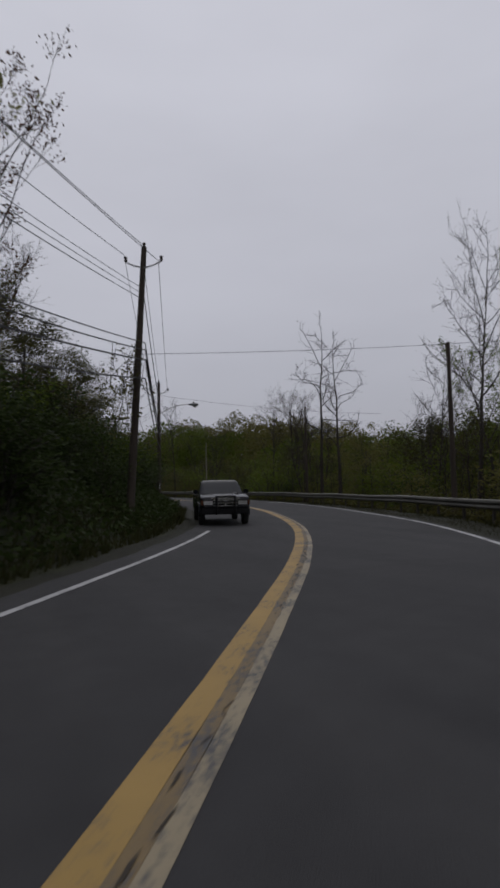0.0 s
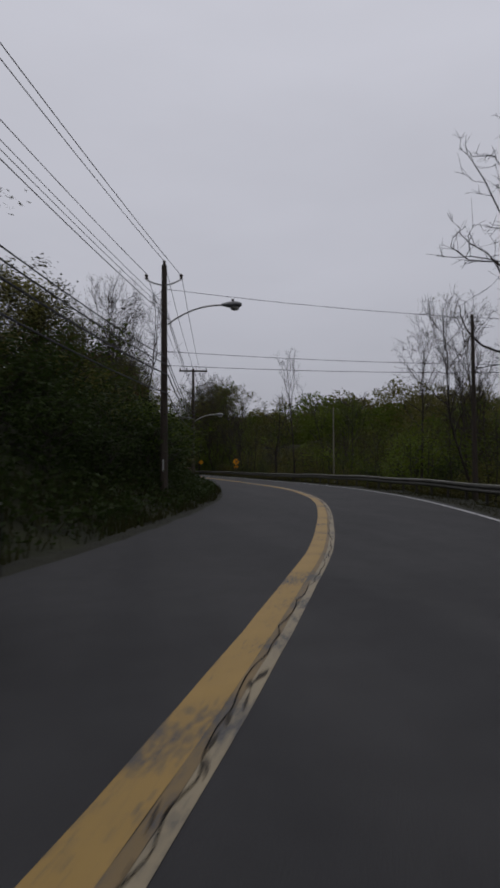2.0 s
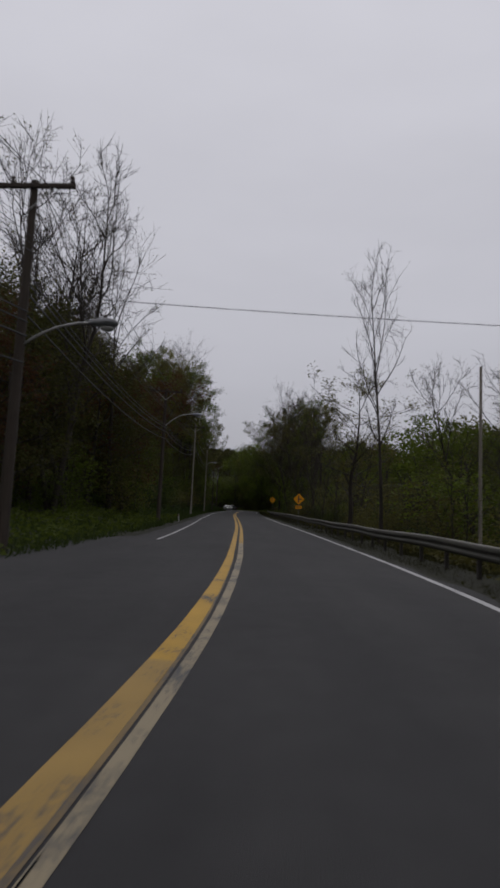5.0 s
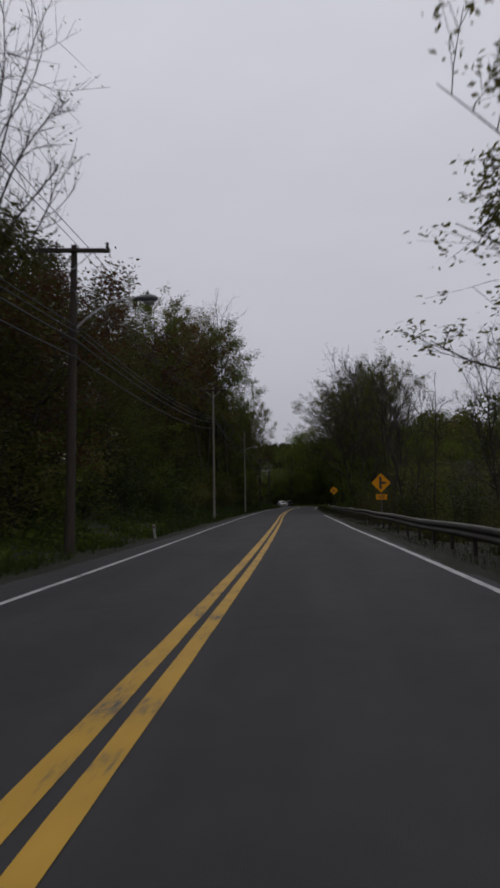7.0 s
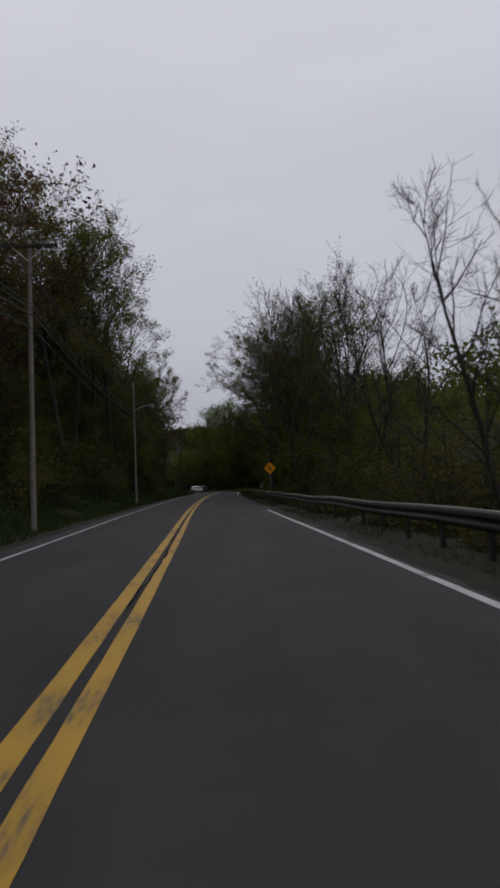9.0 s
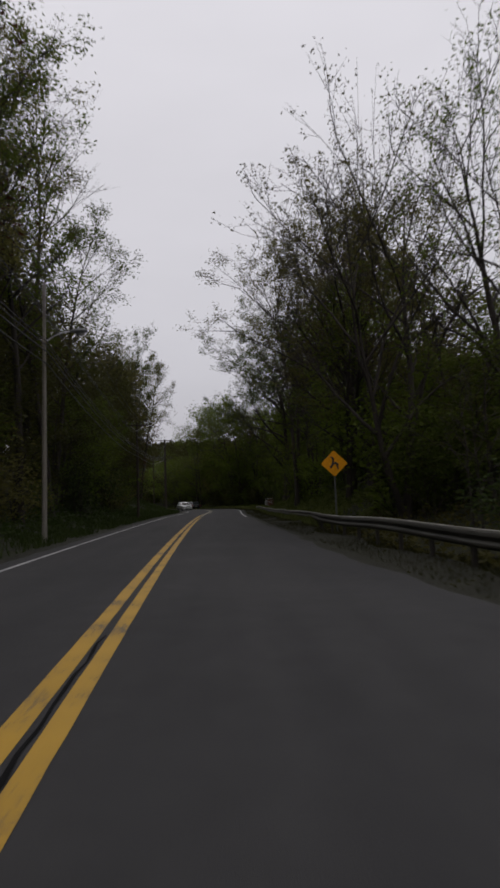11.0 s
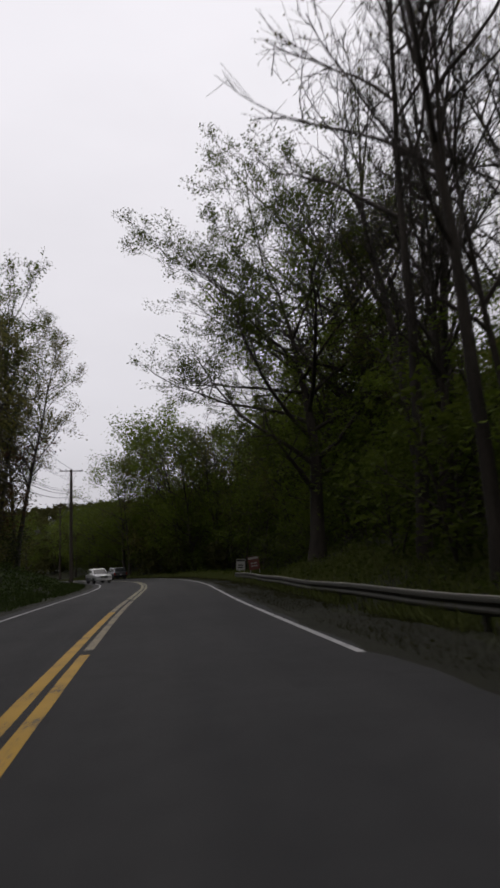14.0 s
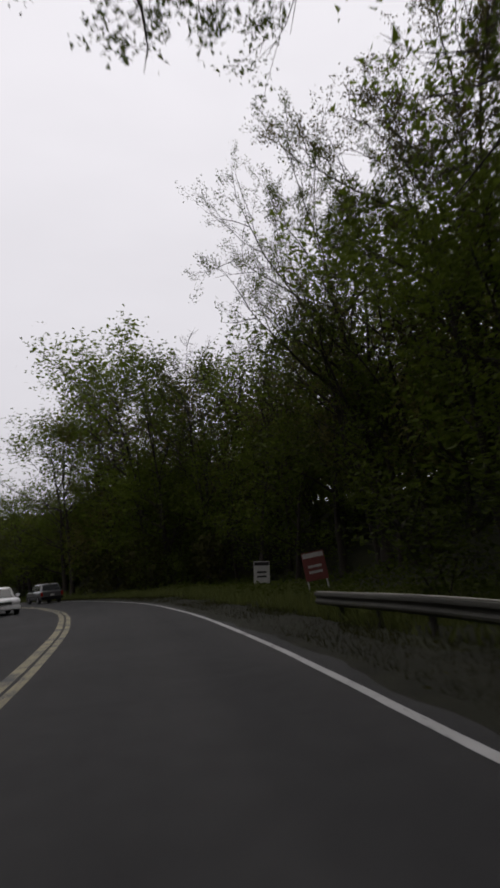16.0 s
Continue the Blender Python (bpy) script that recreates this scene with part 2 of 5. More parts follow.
# ---- the road's line: everything beside it is placed by y and by the distance d to its right ----
CENTRE = [(-100, -76), (-80, -57), (-55, -33), (-40, -18.5), (-31, -8.6), (-24.5, -1), (-19.8, 4.9), (-15, 11.4), (-11.6, 17), (-8.9, 23), (-6, 30.3),
          (-3.3, 39.4), (-1.8, 47), (-1.0, 54), (-0.72, 62), (-0.75, 72), (-0.9, 85), (-1.2, 98), (-1.6, 112), (-2.05, 126), (-2.35, 140), (-2.5, 155),
          (-2.5, 170), (-2.3, 184), (-1.9, 195), (-1.6, 204), (-1.8, 214), (-3.0, 225), (-6.5, 238), (-12.5, 250), (-21, 261), (-33, 270), (-50, 277),
          (-75, 283), (-120, 290), (-170, 295)]


def spline(points, step):
    pts = [np.array(p, float) for p in points]
    out = []
    for i in range(1, len(pts) - 2):
        p0, p1, p2, p3 = pts[i - 1:i + 3]
        n = max(2, int(np.linalg.norm(p2 - p1) / step))
        for k in range(n):
            t = k / n
            out.append(.5 * (2 * p1 + (p2 - p0) * t + (2 * p0 - 5 * p1 + 4 * p2 - p3) * t * t + (3 * p1 - p0 - 3 * p2 + p3) * t ** 3))
    out.append(pts[-2])
    return np.array(out)


LINE = spline(CENTRE, 0.5)
TANGENT = np.gradient(LINE, axis=0)
TANGENT /= np.linalg.norm(TANGENT, axis=1)[:, None]
NORMAL = np.stack([TANGENT[:, 1], -TANGENT[:, 0]], 1)


def beside(y, d):
    """The plan point at distance d to the right of the centre line where the line passes y."""
    c = np.array([np.interp(y, LINE[:, 1], LINE[:, 0]), y])
    n = np.array([np.interp(y, LINE[:, 1], NORMAL[:, 0]), np.interp(y, LINE[:, 1], NORMAL[:, 1])])
    return c + n * d


def road_coords(p):
    """For plan points, the line's y beside them and their distance d to its right."""
    p = np.atleast_2d(p)
    ys, ds = np.empty(len(p)), np.empty(len(p))
    for i in range(0, len(p), 4000):
        q = p[i:i + 4000]
        v = q[:, None, :] - LINE[None]
        k = np.argmin((v ** 2).sum(2), axis=1)
        vv = v[np.arange(len(q)), k]
        side = (vv * NORMAL[k]).sum(1)
        off = np.sqrt((vv ** 2).sum(1))
        ds[i:i + 4000] = np.where(off < 20, side, np.sign(side) * off)
        ys[i:i + 4000] = LINE[k, 1]
    return ys, ds


def rolling(x, y):
    return 0.5 * np.sin(x * .21 + 1.3) * np.sin(y * .17) + 0.25 * np.sin(x * .53 + y * .47) + 0.12 * np.sin(x * 1.3 - y * 1.1)


def ground_height(p):
    p = np.atleast_2d(np.asarray(p, float))
    y, d = road_coords(p)
    left, right = np.maximum(0, -d - 4.6), np.maximum(0, d - 6.9)
    # a bank climbs on the left, steep before the gap of the driveway
    steep = np.interp(y, [-80, 50, 58, 66, 76, 100, 300], [.62, .62, .35, .10, .12, .34, .34])
    foot = np.interp(y, [-80, 50, 60, 90, 300], [0.3, 0.3, 1.0, 1.8, 1.8])
    run = np.maximum(0, left - foot)
    up_left = np.where(run < 8, run * steep, 8 * steep + (run - 8) * .22)
    up_left = np.minimum(up_left, 26)
    # on the right a valley falls away, further on a bank climbs
    fall = -np.minimum(right * .30, 3.6) + np.clip(right - 55, 0, 110) * .14
    climb = np.minimum(np.maximum(0, right - np.interp(y, [200, 209, 238, 248], [.8, 7.5, 7.5, 1.5])) * .5, 6.5) * np.interp(y, [246, 262], [1, .2])
    share = np.interp(y, [125, 152], [0, 1])
    up_right = fall * (1 - share) + climb * share
    # a wooded hill closes the view far beyond the bend
    away = np.clip((p[:, 1] - 520) / 380, 0, 1)
    hill = 66 * np.exp(-((p[:, 0] + 20) / 420) ** 2) * away * away * (3 - 2 * away)
    rough = rolling(p[:, 0], p[:, 1]) * np.clip((np.abs(d) - 5.5) / 9, 0, 1)
    shoulder = -0.05 * np.clip((np.abs(d) - 3.6) / 1.2, 0, 1)
    return np.where(d < 0, up_left, np.minimum(up_right, 20)) + rough + shoulder + hill


def height_at(x, y):
    return float(ground_height([(x, y)])[0])


def ribbon(d_left, d_right, y0, y1, z=0.0, across=1, wobble=0.0, seed=1):
    """A strip along the road between two distances, each a number or a function of y."""
    rng = np.random.RandomState(seed)
    keep = np.where((LINE[:, 1] >= y0) & (LINE[:, 1] <= y1))[0]
    verts, faces = [], []
    for i in keep:
        a = d_left(LINE[i, 1]) if callable(d_left) else d_left
        b = d_right(LINE[i, 1]) if callable(d_right) else d_right
        wa, wb = rng.uniform(-wobble, wobble, 2)
        for k in range(across + 1):
            t = k / across
            p = LINE[i] + NORMAL[i] * ((a + wa) * (1 - t) + (b + wb) * t)
            verts.append((p[0], p[1], z))
    for r in range(len(keep) - 1):
        for k in range(across):
            a = r * (across + 1) + k
            faces.append((a, a + 1, a + across + 2, a + across + 1))
    return verts, faces


# ---- ground, road and its markings ----
def build_ground():
    # a fine sheet beside the road that widens into a coarse one out to the horizon
    ds = [-900, -500, -300, -180, -120, -85, -60, -46, -36, -28, -22, -18, -15, -13, -11, -9.5, -8.3, -7.2, -6.4, -5.8, -5.2, -4.7, -4.2, -3.2, 0,
          3.2, 4.4, 4.9, 5.6, 6.4, 7.2, 8, 9, 10.2, 12, 14, 17, 21, 26, 33, 42, 55, 70, 90, 130, 200, 350, 600, 900]
    xs = np.unique(np.concatenate([np.arange(-60, 60, 2.0), np.arange(-160, -60, 8.0), np.arange(60, 168, 8.0), np.arange(-640, -160, 60.0), np.arange(180, 660, 60.0), [-1800, -900, 900, 1800]]))
    ys = np.unique(np.concatenate([np.arange(-60, 320, 2.0), np.arange(-120, -60, 10.0), np.arange(320, 400, 10.0), np.arange(400, 1100, 50.0), [-1800, -900, -500, -250, -160, 1400, 1800]]))
    gx, gy = np.meshgrid(xs, ys)
    p = np.stack([gx.ravel(), gy.ravel()], 1)
    h = ground_height(p)
    _, d = road_coords(p)
    h -= np.where(np.abs(d) < 15, 0.5, 0.0)
    n = len(xs)
    verts = [(a, b, c) for (a, b), c in zip(p, h)]
    faces = [(j * n + i, j * n + i + 1, (j + 1) * n + i + 1, (j + 1) * n + i) for j in range(len(ys) - 1) for i in range(n - 1)]
    near = [q for q in ds if abs(q) <= 18]
    strip = []
    for i in range(len(LINE)):
        for q in near:
            strip.append(LINE[i] + NORMAL[i] * q)
    sh = ground_height(np.array(strip)) - 0.02
    _, sd = road_coords(np.array(strip))
    o, m = len(verts), len(near)
    for (a, b), c, q in zip(strip, sh, sd):
        edge = -0.9 * max(0.0, (abs(q) - 14.9) / 3)
        verts.append((a, b, c + edge - (0.04 if abs(q) < 4.5 else 0)))
    for i in range(len(LINE) - 1):
        for k in range(m - 1):
            a = o + i * m + k
            faces.append((a, a + 1, a + m + 1, a + m))
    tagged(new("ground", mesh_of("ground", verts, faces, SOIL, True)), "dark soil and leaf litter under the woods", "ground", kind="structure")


build_ground()


def edge_left(y):
    return float(np.interp(y, [-80, 20, 30, 56, 62, 68, 72, 300], [-3.5, -3.6, -3.9, -4.4, -6.2, -6.0, -4.0, -4.0]))


def line_left(y):
    return float(np.interp(y, [-80, 60, 75, 104, 300], [-2.95, -2.95, -2.95, -3.4, -3.4]))


def line_right(y):
    return float(np.interp(y, [-80, 10, 60, 100, 130, 178, 300], [4.2, 4.2, 4.2, 3.85, 4.1, 4.1, 3.9]))


road = tagged(new("road", mesh_of("road", *ribbon(edge_left, lambda y: line_right(y) + .26 + .10 * math.sin(y * .35) + .06 * math.sin(y * 1.7), -70, 292, 0.0, 8, 0.05), ASPHALT, True)),
              "dark grey worn asphalt two-lane road", "road", kind="structure")
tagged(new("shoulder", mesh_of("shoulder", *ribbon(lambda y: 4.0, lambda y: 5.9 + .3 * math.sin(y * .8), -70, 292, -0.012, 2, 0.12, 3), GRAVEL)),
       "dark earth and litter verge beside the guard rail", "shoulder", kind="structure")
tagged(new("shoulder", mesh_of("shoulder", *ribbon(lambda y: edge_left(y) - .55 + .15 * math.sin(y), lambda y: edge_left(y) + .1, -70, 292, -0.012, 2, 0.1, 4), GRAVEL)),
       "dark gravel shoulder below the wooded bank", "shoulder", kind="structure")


def marking(name, a, b, y0, y1, mat, label, z=0.005, wob=0.004):
    return tagged(new(name, mesh_of(name, *ribbon(a, b, y0, y1, z, 1, wob, int(abs(y0) * 7) + 3), mat)), label, "road marking", kind="structure")


def drift(y):
    """How far the painted centre line strays from the middle of the road in the bend."""
    return float(np.interp(y, [8, 13, 18, 22, 26, 30, 34, 38], [0, -.10, -.15, -.05, 0, -.09, -.05, 0]))


def seam(y):
    """Where the sound paint of the centre line gives way to the worn strip."""
    return float(np.interp(y, [-70, 8, 20, 48, 66], [-.05, -.03, .02, .03, -.05])) + drift(y)


marking("centre_line", lambda y: drift(y) - .23, seam, -70, 54, YELLOW_DULL, "solid dull yellow centre line, slightly worn")
marking("centre_line", -.23, seam, 54, 184, YELLOW_LINE, "solid yellow centre line, slightly worn")
marking("centre_line", seam, lambda y: seam(y) + float(np.interp(y, [8, 30, 48, 66], [.10, .05, .05, .004])), -70, 66, YELLOW_DIRTY, "dirty brown worn edge of the centre line")
marking("centre_line", lambda y: seam(y) + float(np.interp(y, [8, 30, 48, 66], [.10, .05, .05, .10])), lambda y: drift(y) + float(np.interp(y, [15, 48, 66], [.18, .17, .21])), -70, 70.9, YELLOW_WORN, "yellow centre line, badly worn and cracked")
marking("centre_line", 0.05, 0.21, 70, 175, YELLOW_LINE, "solid yellow centre line, slightly worn", 0.006)
marking("centre_line", -0.23, -0.05, 184, 191, YELLOW_WORN, "yellow centre line, badly worn and cracked")
marking("centre_line", 0.05, 0.21, 175, 190, YELLOW_WORN, "yellow centre line, badly worn and cracked", 0.006)
marking("centre_line", -0.23, -0.03, 191, 292, YELLOW_PALE, "faded centre line, mostly worn away")
marking("centre_line", 0.04, 0.20, 190, 292, YELLOW_PALE, "faded centre line, mostly worn away", 0.006)
marking("edge_line", lambda y: line_right(y) - .07, lambda y: line_right(y) + .07, -70, 127, WHITE_LINE, "white edge line beside the shoulder")
marking("edge_line", lambda y: line_right(y) - .06, lambda y: line_right(y) + .06, 172.5, 292, WHITE_LINE, "white edge line beside the shoulder")
marking("edge_line", lambda y: line_left(y) - .06, lambda y: line_left(y) + .06, -70, 15.2, WHITE_LINE, "white edge line that ends at the bend")
marking("edge_line", lambda y: line_left(y) - .06, lambda y: line_left(y) + .06, 70, 228, WHITE_LINE, "white edge line along the wooded bank")


def crack(points, width, seed):
    rng = random.Random(seed)
    verts, faces = [], []
    fine = spline(points, 0.35)
    for i, p in enumerate(fine):
        t = fine[min(i + 1, len(fine) - 1)] - fine[max(i - 1, 0)]
        t /= np.linalg.norm(t) + 1e-6
        n = np.array([t[1], -t[0]])
        j, w = rng.uniform(-.03, .03), width * rng.uniform(.4, 1.2)
        verts += [(*(p + n * (j - w)), 0.009), (*(p + n * (j + w)), 0.009)]
    faces = [(2 * i, 2 * i + 1, 2 * i + 3, 2 * i + 2) for i in range(len(fine) - 1)]
    tagged(new("crack", mesh_of("crack", verts, faces, CRACK)), "dark sealed crack in the asphalt", "crack", "cracks in the road", "structure")


def broken_seam(y0, y1, seed):
    """Crumbled, tarred patches of uneven size where the centre line has broken up along its seam."""
    rng = random.Random(seed)
    verts, faces = [], []
    y = y0
    while y < y1:
        bad = .5 + .5 * math.sin(y * .9 + 1.2 * math.sin(y * .37))
        long, wide = rng.uniform(.05, .16) + .2 * bad * rng.random(), (.004 + .014 * bad) * rng.uniform(.5, 1.3)
        d = seam(y) + .07 + rng.gauss(0, .012 + .022 * bad)
        n, o, turn = 7, len(verts), rng.uniform(-.05, .05)
        for side in (-1, 1):
            for k in range(n):
                u = k / (n - 1)
                w = wide * (.25 + .75 * math.sin(math.pi * u)) * rng.uniform(.45, 1.3)
                c = beside(y + long * u * .9, d + turn * (u - .5) + side * w)
                verts.append((c[0], c[1], 0.0095))
        faces += [(o + k, o + k + 1, o + n + k + 1, o + n + k) for k in range(n - 1)]
        y += long * rng.uniform(.55, 1.2) + (1 - bad) * rng.uniform(0, .35)
    tagged(new("crack", mesh_of("crack", verts, faces, SEAM)), "crumbled dark seam along the worn centre line", "crack", "cracks in the road", "structure")


broken_seam(-8, 21, 1)
jag = random.Random(4)
crack([beside(y, seam(y) + .075 + .035 * math.sin(y * .8) + jag.uniform(-.02, .02)) for y in np.arange(17.0, 52.0, .45)], .0065, 1)
crack([beside(y, d) for y, d in ((189, -4.2), (189.4, -3.2), (189.9, -1), (190.1, .5), (190.6, 2.5), (191.2, 4.2), (191.5, 4.5))], .03, 2)
crack([beside(y, d) for y, d in ((100, -.1), (104, -.02), (109, .05), (115, -.04), (122, .02), (130, 0), (136, 0))], .02, 3)
tagged(new("road_patch", mesh_of("road_patch", *ribbon(-1.6, 1.2, 186, 193, 0.003, 2, 0.1, 9), PATCH)), "darker asphalt patch across the lane", "road patch", kind="structure")

# ---- guard rail ----
RAIL_D = ([-60, 8, 14, 31, 50, 70, 98, 116, 135, 148, 156, 184, 208], [6.2, 6.2, 6.2, 6.1, 5.7, 5.3, 5.15, 5.5, 5.9, 5.9, 7.0, 6.7, 6.6])


def build_rail():
    rail = thing("guard_rail", "weathered galvanised steel guard rail along the road", "guard rail")
    keep = [i for i in range(len(LINE)) if -60 <= LINE[i, 1] <= 208]
    shape = [(0, .46), (.03, .47), (.07, .52), (.07, .56), (.02, .61), (.02, .64), (.07, .69), (.07, .725), (.05, .765), (0, .785), (.01, .76), (.04, .72), (.04, .69),
             (0, .63), (0, .60), (.045, .55), (.04, .52), (.015, .48)]
    rings = []
    for i in keep:
        d = float(np.interp(LINE[i, 1], *RAIL_D))
        c = LINE[i] + NORMAL[i] * d
        sag = -0.05 + 0.02 * math.sin(LINE[i, 1] * .6) + 0.03 * math.sin(LINE[i, 1] * .13) + float(np.interp(LINE[i, 1], [140, 158], [0, -.2]))
        rings.append([(c[0] - NORMAL[i, 0] * a, c[1] - NORMAL[i, 1] * a, b + sag) for a, b in shape])
    for k in range(0, len(rings) - 1, 8):
        panel = part("rail_panel", mesh_of("rail_panel", *loft(rings[k:k + 9:2]), RAIL_STEEL, True), rail)
        # a pale tube is added along the top for the sky-lit edge
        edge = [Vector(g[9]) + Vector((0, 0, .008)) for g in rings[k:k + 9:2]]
        part("top_edge", mesh_of("top_edge", *tube(edge, .016, 6), RAIL_EDGE, True), panel, "pale top edge coloured as sky-lit")
    v, f = join([box(-.05, .05, -.004, .004, -.7, .54), box(-.05, .05, -.085, -.079, -.7, .54), box(-.004, .004, -.08, 0, -.7, .54)])
    me = mesh_of("post", v, f, RAIL_POST)
    y = -56.0
    while y < 207:
        d = float(np.interp(y, *RAIL_D)) + .03
        c, c2 = beside(y, d), beside(y + .5, d)
        ob = part("post", me, rail)
        ob.matrix_basis = Matrix.Translation((c[0], c[1], 0)) @ Matrix.Rotation(math.atan2(c2[1] - c[1], c2[0] - c[0]), 4, "Z")
        y += 2.0


build_rail()


# ---- utility poles, lamps and cables ----
def insulator(x, y, z, r=.06):
    return tube([(x, y, z), (x, y, z + .05), (x, y, z + .09), (x, y, z + .16), (x, y, z + .2)], [.02, r, r * .6, r, r * .4], 8)


def utility_pole(x, y, top, mat, label, turn=0.0, arm=None, lamp=None, lean=0.0, radius=.15, brackets=False, low_arm=None):
    """arm: (height, half width); lamp: (foot height, reach, tip height)."""
    base = height_at(x, y) - .3
    pole = thing("utility_pole", label, "utility pole", "poles along the road", m=Matrix.Translation((x, y, 0)) @ Matrix.Rotation(radians(turn), 4, "Z"))
    n = 7
    pts = [(lean * (top * k / n) , 0, base + (top - base) * k / n) for k in range(n + 1)]
    part("shaft", mesh_of("shaft", *tube(pts, [radius * (1 - .38 * k / n) for k in range(n + 1)], 12), mat, True), pole)
    for a in (arm, low_arm):
        if a:
            h, w = a
            part("crossarm", mesh_of("crossarm", *box(-w + lean * h, w + lean * h, -.17, -.07, h - .06, h + .06, .012), POLE_WOOD), pole)
            for s in (-1, 1):
                part("brace", mesh_of("brace", *tube([(lean * h, -.14, h - .6), (s * w * .55 + lean * h, -.14, h - .05)], .015, 5), STEEL), pole)
            for q in (-.92, -.45, .92):
                part("insulator", mesh_of("insulator", *insulator(q * w + lean * h, -.12, h + .06), PORCELAIN, True), pole)
    if brackets:
        for s in (-1, 1):
            part("bracket", mesh_of("bracket", *tube([(lean * top, -.05, top - .75), (s * .35 + lean * top, -.1, top - .68), (s * .62 + lean * top, -.1, top - .55)], [.03, .025, .025], 6), STEEL), pole)
            part("insulator", mesh_of("insulator", *insulator(s * .62 + lean * top, -.1, top - .55, .07), PORCELAIN, True), pole)
        part("insulator", mesh_of("insulator", *insulator(lean * top, 0, top - .02, .07), PORCELAIN, True), pole)
    if lamp:
        z0, reach, z1 = lamp
        pts = [(.1, 0, z0)] + [(.1 + reach * t, 0, z0 + (z1 - z0) * (1 - (1 - t) ** 2.2)) for t in (.15, .3, .45, .6, .75, .88, 1.0)]
        part("lamp_arm", mesh_of("lamp_arm", *tube(pts, .03, 8), STEEL, True), pole)
        rings = []
        for t, w, hh in ((0, .05, .05), (.12, .09, .07), (.3, .15, .11), (.5, .18, .12), (.65, .13, .09), (.72, .05, .04)):
            cx = .1 + reach - .05 + t
            rings.append([(cx, math.cos(a) * w, z1 + .01 + math.sin(a) * hh) for a in [2 * math.pi * k / 12 for k in range(12)]])
        head = part("lamp_head", mesh_of("lamp_head", *loft(rings), LAMP_GREY, True), pole, "grey cobra-head street lamp")
        lens = [[(.1 + reach + .42 + math.cos(a) * .17 * s, math.sin(a) * .13 * s, z1 - .10 - dz) for a in [2 * math.pi * k / 12 for k in range(12)]] for s, dz in ((1, 0), (.9, .05), (.5, .09))]
        part("lens", mesh_of("lens", *loft(lens), LAMP_GLASS, True), head, "cloudy glass lamp lens")
        part("photocell", mesh_of("photocell", *tube([(.1 + reach + .35, 0, z1 + .1), (.1 + reach + .35, 0, z1 + .2)], .05, 8), PORCELAIN), head)
    return pole


DARK, PALE = "dark creosoted wooden utility pole with cables", "pale weathered wooden utility pole with cables"
utility_pole(-17.0, 19.17, 9.72, POLE_WOOD, DARK, -30, brackets=True, lean=.055)
utility_pole(-9.5, 37.9, 8.6, POLE_WOOD, "dark wooden utility pole carrying a street lamp", -12, brackets=True, lamp=(6.45, 2.0, 7.15))
utility_pole(-6.1, 62.4, 9.14, POLE_WOOD, "dark wooden utility pole with crossarm and street lamp", -4, arm=(8.95, 1.1), lamp=(5.0, 1.6, 5.55))
utility_pole(-6.4, 87.9, 9.15, POLE_WOOD, "dark wooden utility pole with crossarm and street lamp", 8, arm=(8.95, 1.1), lamp=(6.6, 1.75, 7.5))
utility_pole(-7.25, 118.8, 10.97, POLE_PALE, PALE, 0, arm=(10.7, 1.1), radius=.105)
utility_pole(-7.8, 147.5, 10.7, POLE_PALE, PALE, 0, lamp=(8.2, 1.0, 8.6), radius=.105)
utility_pole(-8.6, 182, 9.6, POLE_WOOD, DARK, 0, arm=(9.3, 1.1))
utility_pole(-10.8, 240.9, 14.3, POLE_WOOD, DARK, 10, arm=(14.1, 1.45), radius=.25)
utility_pole(-16.0, 268.0, 13.0, POLE_WOOD, "dark wooden utility pole with crossarm and street lamp", 15, arm=(12.8, 1.3), lamp=(11.0, 2.6, 12.0), radius=.19)
utility_pole(3.4, 39.1, 7.75, POLE_WOOD, "short dark wooden pole among the trees", 0, radius=.11)
utility_pole(-3.4, 17.6, 7.4, POLE_WOOD, "dark wooden pole behind the guard rail", 0, radius=.13)
utility_pole(8.4, 70.8, 7.2, POLE_PALE, "thin pale wooden pole at the edge of the woods", 0, radius=.08)


def cable(a, b, sag, r, label="black overhead cable between the poles"):
    a, b = Vector(a), Vector(b)
    pts = []
    for k in range(17):
        t = k / 16
        p = a.lerp(b, t)
        p.z -= sag * 4 * t * (1 - t)
        pts.append(p)
    tagged(new("overhead_cable", mesh_of("overhead_cable", *tube(pts, r, 5), CABLE, True)), label, "cable", "overhead cables")


strip = thing("pole_reflector", "thin white reflector strip on the lamp pole", "reflector", m=Matrix.Translation((-9.5, 37.9, 1.45)) @ Matrix.Rotation(radians(-12), 4, "Z"))
part("plate", mesh_of("plate", *box(-.03, .03, -.158, -.150, -.20, .20, .002), SIGN_WHITE), strip)

POLES = [(-33, -3.5, 7.2), (-16.6, 19.0, 9.72), (-9.5, 37.9, 8.6), (-6.1, 62.4, 9.14), (-6.4, 87.9, 9.15), (-7.25, 118.8, 10.97), (-7.8, 147.5, 10.7), (-8.6, 182, 9.6), (-10.8, 240.9, 14.3), (-16, 268, 13)]
for (xa, ya, ta), (xb, yb, tb) in zip(POLES, POLES[1:]):
    span = math.hypot(xb - xa, yb - ya)
    for off, drop, r in ((-.62, .35, .011), (0, -.15, .011), (.62, .35, .011), (.06, 1.45, .009), (.1, 1.85, .012), (.08, 1.65, .009), (.12, 3.35, .018), (.13, 3.6, .02), (.14, 3.95, .026), (.12, 4.6, .024)):
        lo = drop if ya < 50 else (drop * .8 if drop < 3 else drop * .75)
        cable((xa + off, ya, ta - lo), (xb + off, yb, tb - lo), span * (.012 if drop < 2 else .018), r)
